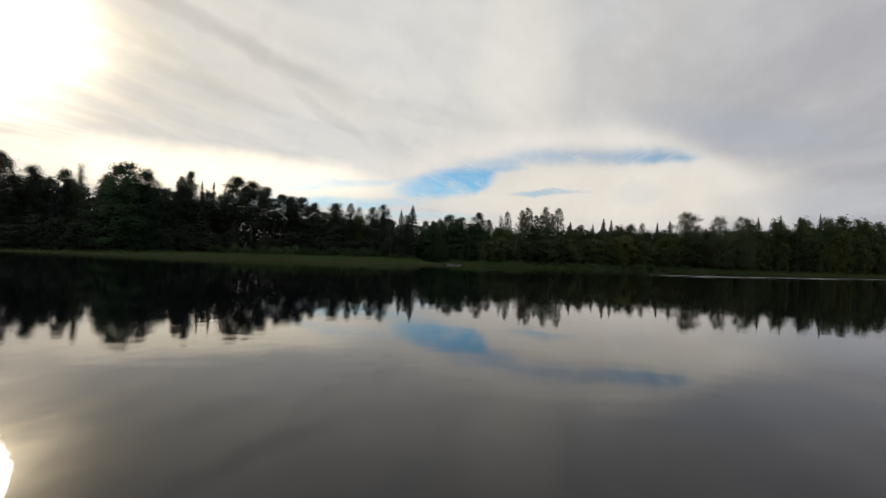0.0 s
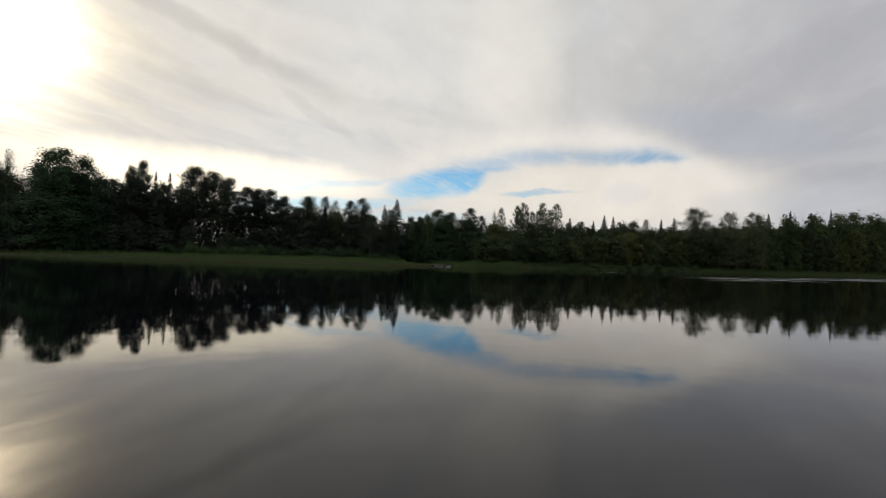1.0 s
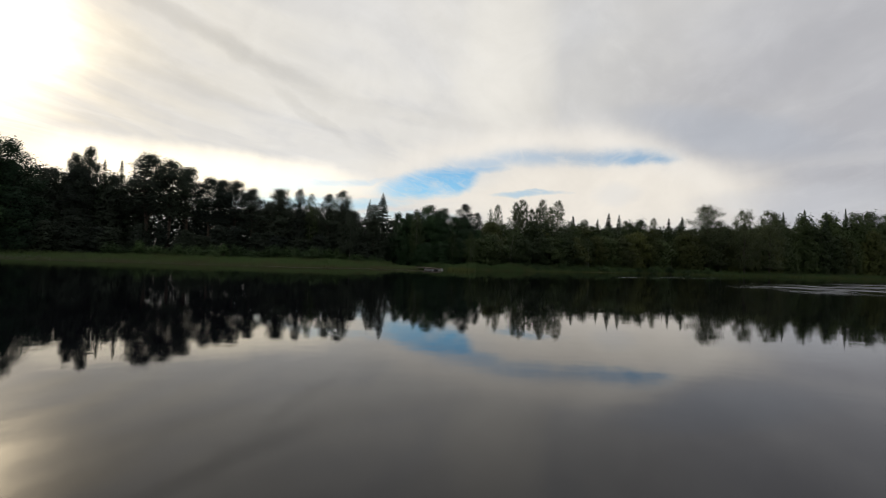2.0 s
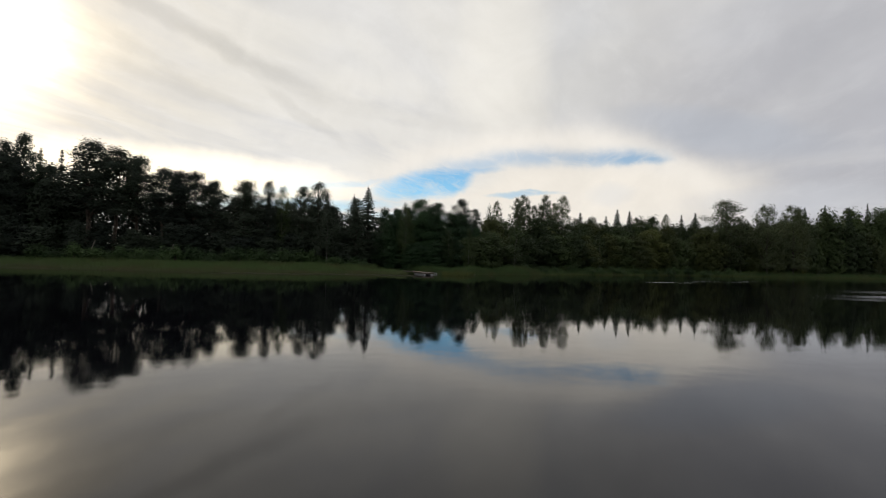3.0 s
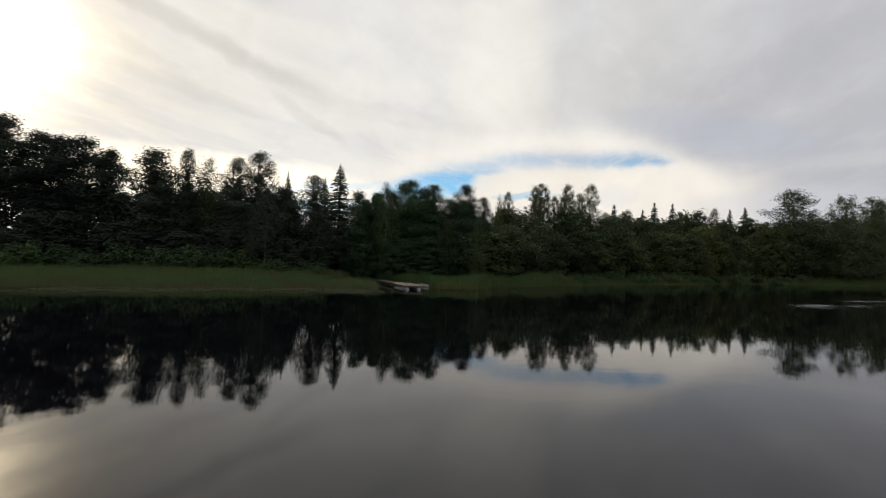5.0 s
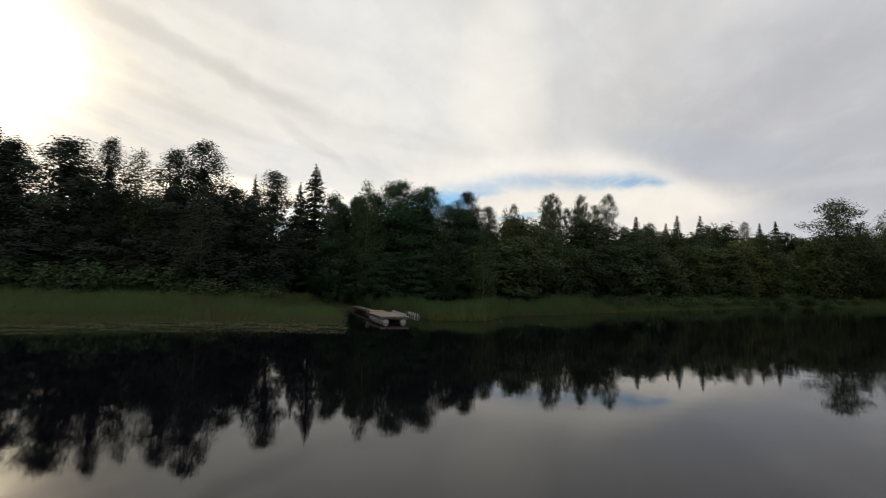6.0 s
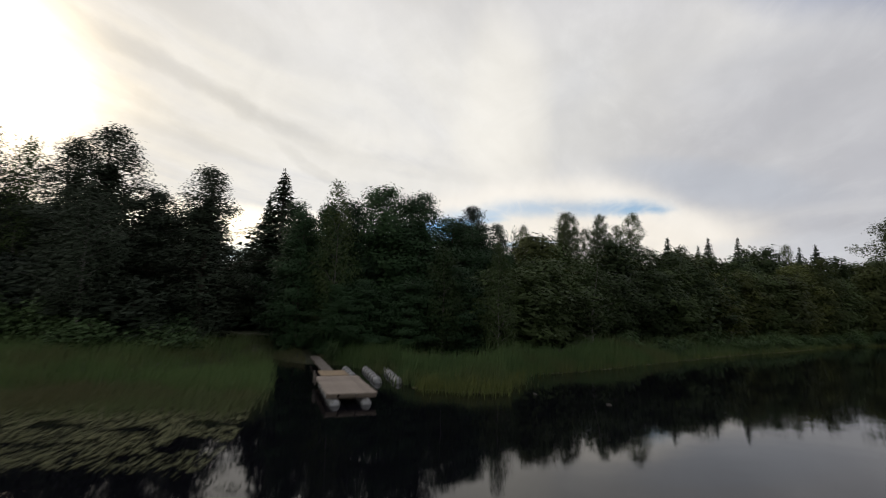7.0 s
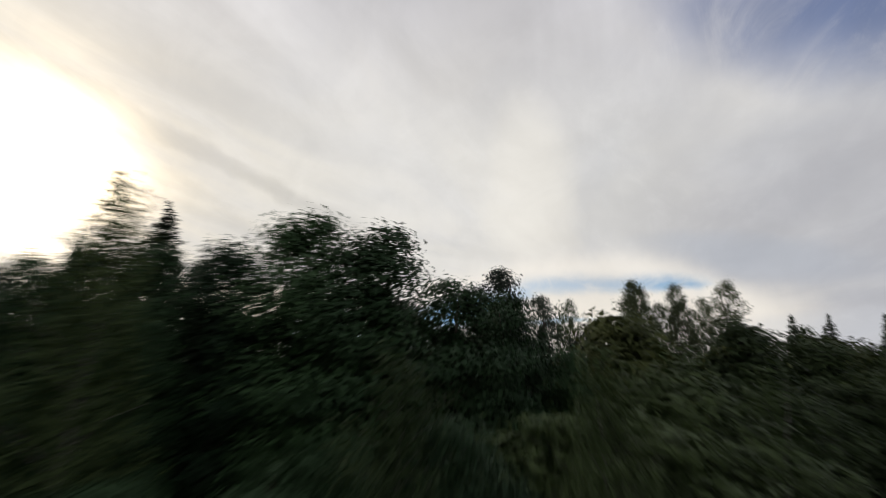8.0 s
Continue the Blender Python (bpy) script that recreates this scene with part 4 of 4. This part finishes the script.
def make_drum(name="drum"):
    """A ribbed plastic drum that lies along y and floats half sunk."""
    verts, faces, n = [], [], 16
    rings = [(-0.44, 0.0), (-0.44, 0.20), (-0.42, 0.265), (-0.38, 0.28), (-0.17, 0.28), (-0.15, 0.298), (-0.12, 0.298), (-0.10, 0.28),
             (0.10, 0.28), (0.12, 0.298), (0.15, 0.298), (0.17, 0.28), (0.38, 0.28), (0.42, 0.265), (0.44, 0.20), (0.44, 0.0)]
    for y, r in rings:
        for s in range(n):
            t = 2 * math.pi * s / n
            verts.append((math.cos(t) * r, y, math.sin(t) * r))
    for i in range(len(rings) - 1):
        for s in range(n):
            faces.append((i * n + s, (i + 1) * n + s, (i + 1) * n + (s + 1) % n, i * n + (s + 1) % n))
    me = mesh_from(name, verts, faces, DRUM_PLASTIC)
    me.polygons.foreach_set("use_smooth", [True] * len(me.polygons))
    return me


def make_strap():
    verts, faces, n = [], [], 16
    for y in (-0.03, 0.03):
        for r in (0.285, 0.306):
            for s in range(n):
                t = 2 * math.pi * s / n
                verts.append((math.cos(t) * r, y, math.sin(t) * r))
    for a, b in ((0, 1), (1, 3), (3, 2), (2, 0)):
        for s in range(n):
            faces.append((a * n + s, a * n + (s + 1) % n, b * n + (s + 1) % n, b * n + s))
    return mesh_from("strap", verts, faces, STRAP_DARK)


DRUM, STRAP = make_drum(), make_strap()


def make_dock():
    dock = tagged(new("floating_dock"), "weathered plank dock floating on pale plastic drums", "dock")
    dock.matrix_basis = DOCK
    rng = np.random.default_rng(31)
    n, pitch = 37, DECK_L / 37
    for i in range(n):
        bm = box((DECK_W + rng.uniform(-0.03, 0.03) + (0.12 if i in (33, 35) else 0), pitch - 0.012, 0.032), 0.004)
        ob = part("plank", (bm, DECK_WOOD), dock)
        ob.location = (rng.normal(0, 0.012), (i + 0.5) * pitch, DECK_Z - 0.016 + rng.normal(0, 0.002))
        ob.rotation_euler = (0, rng.normal(0, 0.003), rng.normal(0, 0.004))
    for x in (-0.95, 0.0, 0.95):
        ob = part("beam", (box((0.10, DECK_L - 0.06, 0.12), 0.008), FRAME_WOOD), dock)
        ob.location = (x, DECK_L / 2, DECK_Z - 0.095)
    for y in (0.09, DECK_L * 0.5, DECK_L - 0.09):
        ob = part("beam", (box((DECK_W - 0.05, 0.09, 0.06), 0.008), FRAME_WOOD), dock)
        ob.location = (0, y, DECK_Z - 0.187)
    for x in (-0.68, 0.62):
        for j in range(6):
            ob = part("drum", DRUM, dock, "pale plastic float drum")
            ob.scale = (0.74, 0.9, 0.74)
            ob.location = (x + rng.normal(0, 0.01), 0.26 + j * 0.94, 0.02)
            ob.rotation_euler = (0, rng.uniform(0, 6), 0)
    # a narrower landing of newer boards at the shore end, and uneven facing boards at the front
    for j in range(12):
        ob = part("step_board", (box((1.45 + rng.uniform(-0.05, 0.05), 0.15, 0.035), 0.004), RAMP_WOOD), dock, "newer yellowish board")
        ob.location = (-0.05 + rng.normal(0, 0.012), DECK_L - 0.02 + 0.085 + j * 0.162, DECK_Z + 0.0215)
        ob.rotation_euler = (0, 0, rng.normal(0, 0.006))
    for x in (-0.55, 0.45):
        ob = part("beam", (box((0.09, 2.0, 0.12), 0.008), FRAME_WOOD), dock)
        ob.location = (x, DECK_L + 0.93, DECK_Z - 0.06)
    for x, wide, high in ((-0.82, 0.46, 0.15), (-0.18, 0.66, 0.11), (0.62, 0.84, 0.13)):
        ob = part("fascia", (box((wide, 0.028, high), 0.004), FRAME_WOOD), dock)
        ob.location = (x, -0.016, DECK_Z - 0.035 - high / 2)
    for x, y, high in ((-1.12, DECK_L - 0.16, 0.30), (-1.12, DECK_L - 0.95, 0.22)):
        ob = part("post", (box((0.09, 0.09, high + 0.3), 0.008), OLD_WOOD), dock)
        ob.location = (x, y, DECK_Z + high / 2 - 0.15)


make_dock()


def make_gangway():
    gang = tagged(new("gangway"), "narrow plank gangway from dock to bank", "gangway")
    start = DOCK @ Vector((-0.2, DECK_L + 1.98, DECK_Z))
    end = Vector((-1.4, 132.0, 0.40))
    run = end - start
    gang.matrix_basis = Matrix.Translation(start) @ run.to_track_quat("Y", "Z").to_matrix().to_4x4()
    n = int(run.length / 0.15)
    rng = np.random.default_rng(41)
    for i in range(n):
        ob = part("plank", (box((0.64 + rng.uniform(-0.04, 0.04), 0.135, 0.03), 0.004), OLD_WOOD), gang)
        ob.location = (rng.normal(0, 0.01), 0.08 + i * 0.15, 0.0)
    for x in (-0.26, 0.26):
        ob = part("beam", (box((0.08, run.length - 0.02, 0.12), 0.006), FRAME_WOOD), gang)
        ob.location = (x, run.length / 2, -0.077)


make_gangway()


def make_floats():
    """Rows of strapped drums moored beside the dock, without a deck."""
    for x, y, n, turn in ((2.85, 123.8, 4, 17), (4.5, 122.3, 6, 15.5), (5.6, 122.4, 6, 14)):
        raft = tagged(new("drum_float"), "row of strapped pale plastic drums afloat beside the dock", "float", "drum floats beside the dock")
        raft.matrix_basis = pose(x, y, 0.07, 0, 0, turn) @ Matrix.Diagonal((0.8, 1.0, 0.8, 1))
        for j in range(n):
            d = part("drum", DRUM, raft)
            d.location = (0.015 * (-1) ** j, 0.44 + j * 0.9, 0)
            d.rotation_euler = (0, j * 1.3, 0)
            s = part("strap", STRAP, d, "dark strap")
            s.location = (0, 0.25, 0)
        verts, faces = [], []
        tube([(0.03 * math.sin(u * 9), n * 0.9 * u, 0.30 + 0.012 * math.sin(u * 31)) for u in np.linspace(0, 1, 25)], [0.016] * 25, 5, verts, faces)
        part("rope", mesh_from("rope", verts, faces, STRAP_DARK), raft, "dark mooring rope")


make_floats()


def make_driftwood(x, y, turn, long):
    """A pale piece of wood afloat."""
    verts, faces = [], []
    n = 7
    tube([(long * (u - 0.5), 0.03 * math.sin(u * 5), 0.01 + 0.02 * math.sin(u * 3)) for u in np.linspace(0, 1, n)], [0.010 + 0.018 * math.sin(math.pi * (0.12 + 0.8 * u)) for u in np.linspace(0, 1, n)], 7, verts, faces)
    ob = new("driftwood", mesh_from("driftwood", verts, faces, DRIFT_WOOD))
    ob.matrix_basis = pose(x, y, 0, 0, 0, turn)
    tagged(ob, "small pale piece of driftwood floating on the lake", "driftwood", "driftwood on the lake")


DRIFT_WOOD = wood_material("bleached_wood", (0.09, 0.08, 0.07), (0.18, 0.165, 0.14))
make_driftwood(12.5, 119.9, 20, 0.17)
make_driftwood(15.3, 117.6, -8, 0.22)


def make_leaning_trunk(x, y, dx, long, seed):
    """A dead stem that leans out of the wood's edge."""
    rng = np.random.default_rng(seed)
    ground = float(land_height(x, y))
    verts, faces = [], []
    line = [(dx * u + rng.normal(0, 0.03), -0.5 * u, -0.25 + long * u) for u in np.linspace(0, 1, 6)]
    tube(line, [0.13 * (1 - 0.6 * u) for u in np.linspace(0, 1, 6)], 7, verts, faces)
    for k in range(4):
        u = rng.uniform(0.4, 0.95)
        p = Vector(line[int(u * 5)])
        tube([p, p + Vector((rng.normal(0, 0.3), rng.normal(0, 0.3), 0.35))], [0.03, 0.008], 4, verts, faces)
    ob = new("leaning_trunk", mesh_from("leaning_trunk", verts, faces, PALE_BARK))
    ob.matrix_basis = pose(x, y, ground)
    tagged(ob, "dead pale tree stem leaning at the wood's edge", "dead tree", "leaning dead stems")


PALE_BARK = bark_material("bare_dead_wood", (0.14, 0.12, 0.10), (0.34, 0.31, 0.27))
make_leaning_trunk(-59.8, 124.8, 1.6, 4.2, 1)
make_leaning_trunk(-45.4, 125.4, 1.3, 3.8, 2)
ob = shrubs[0].plant(0.3, 130.4, 1.9, 1.5, 1.0, "small bright green sapling bush beside the gangway")
ob["category"] = "shrub"
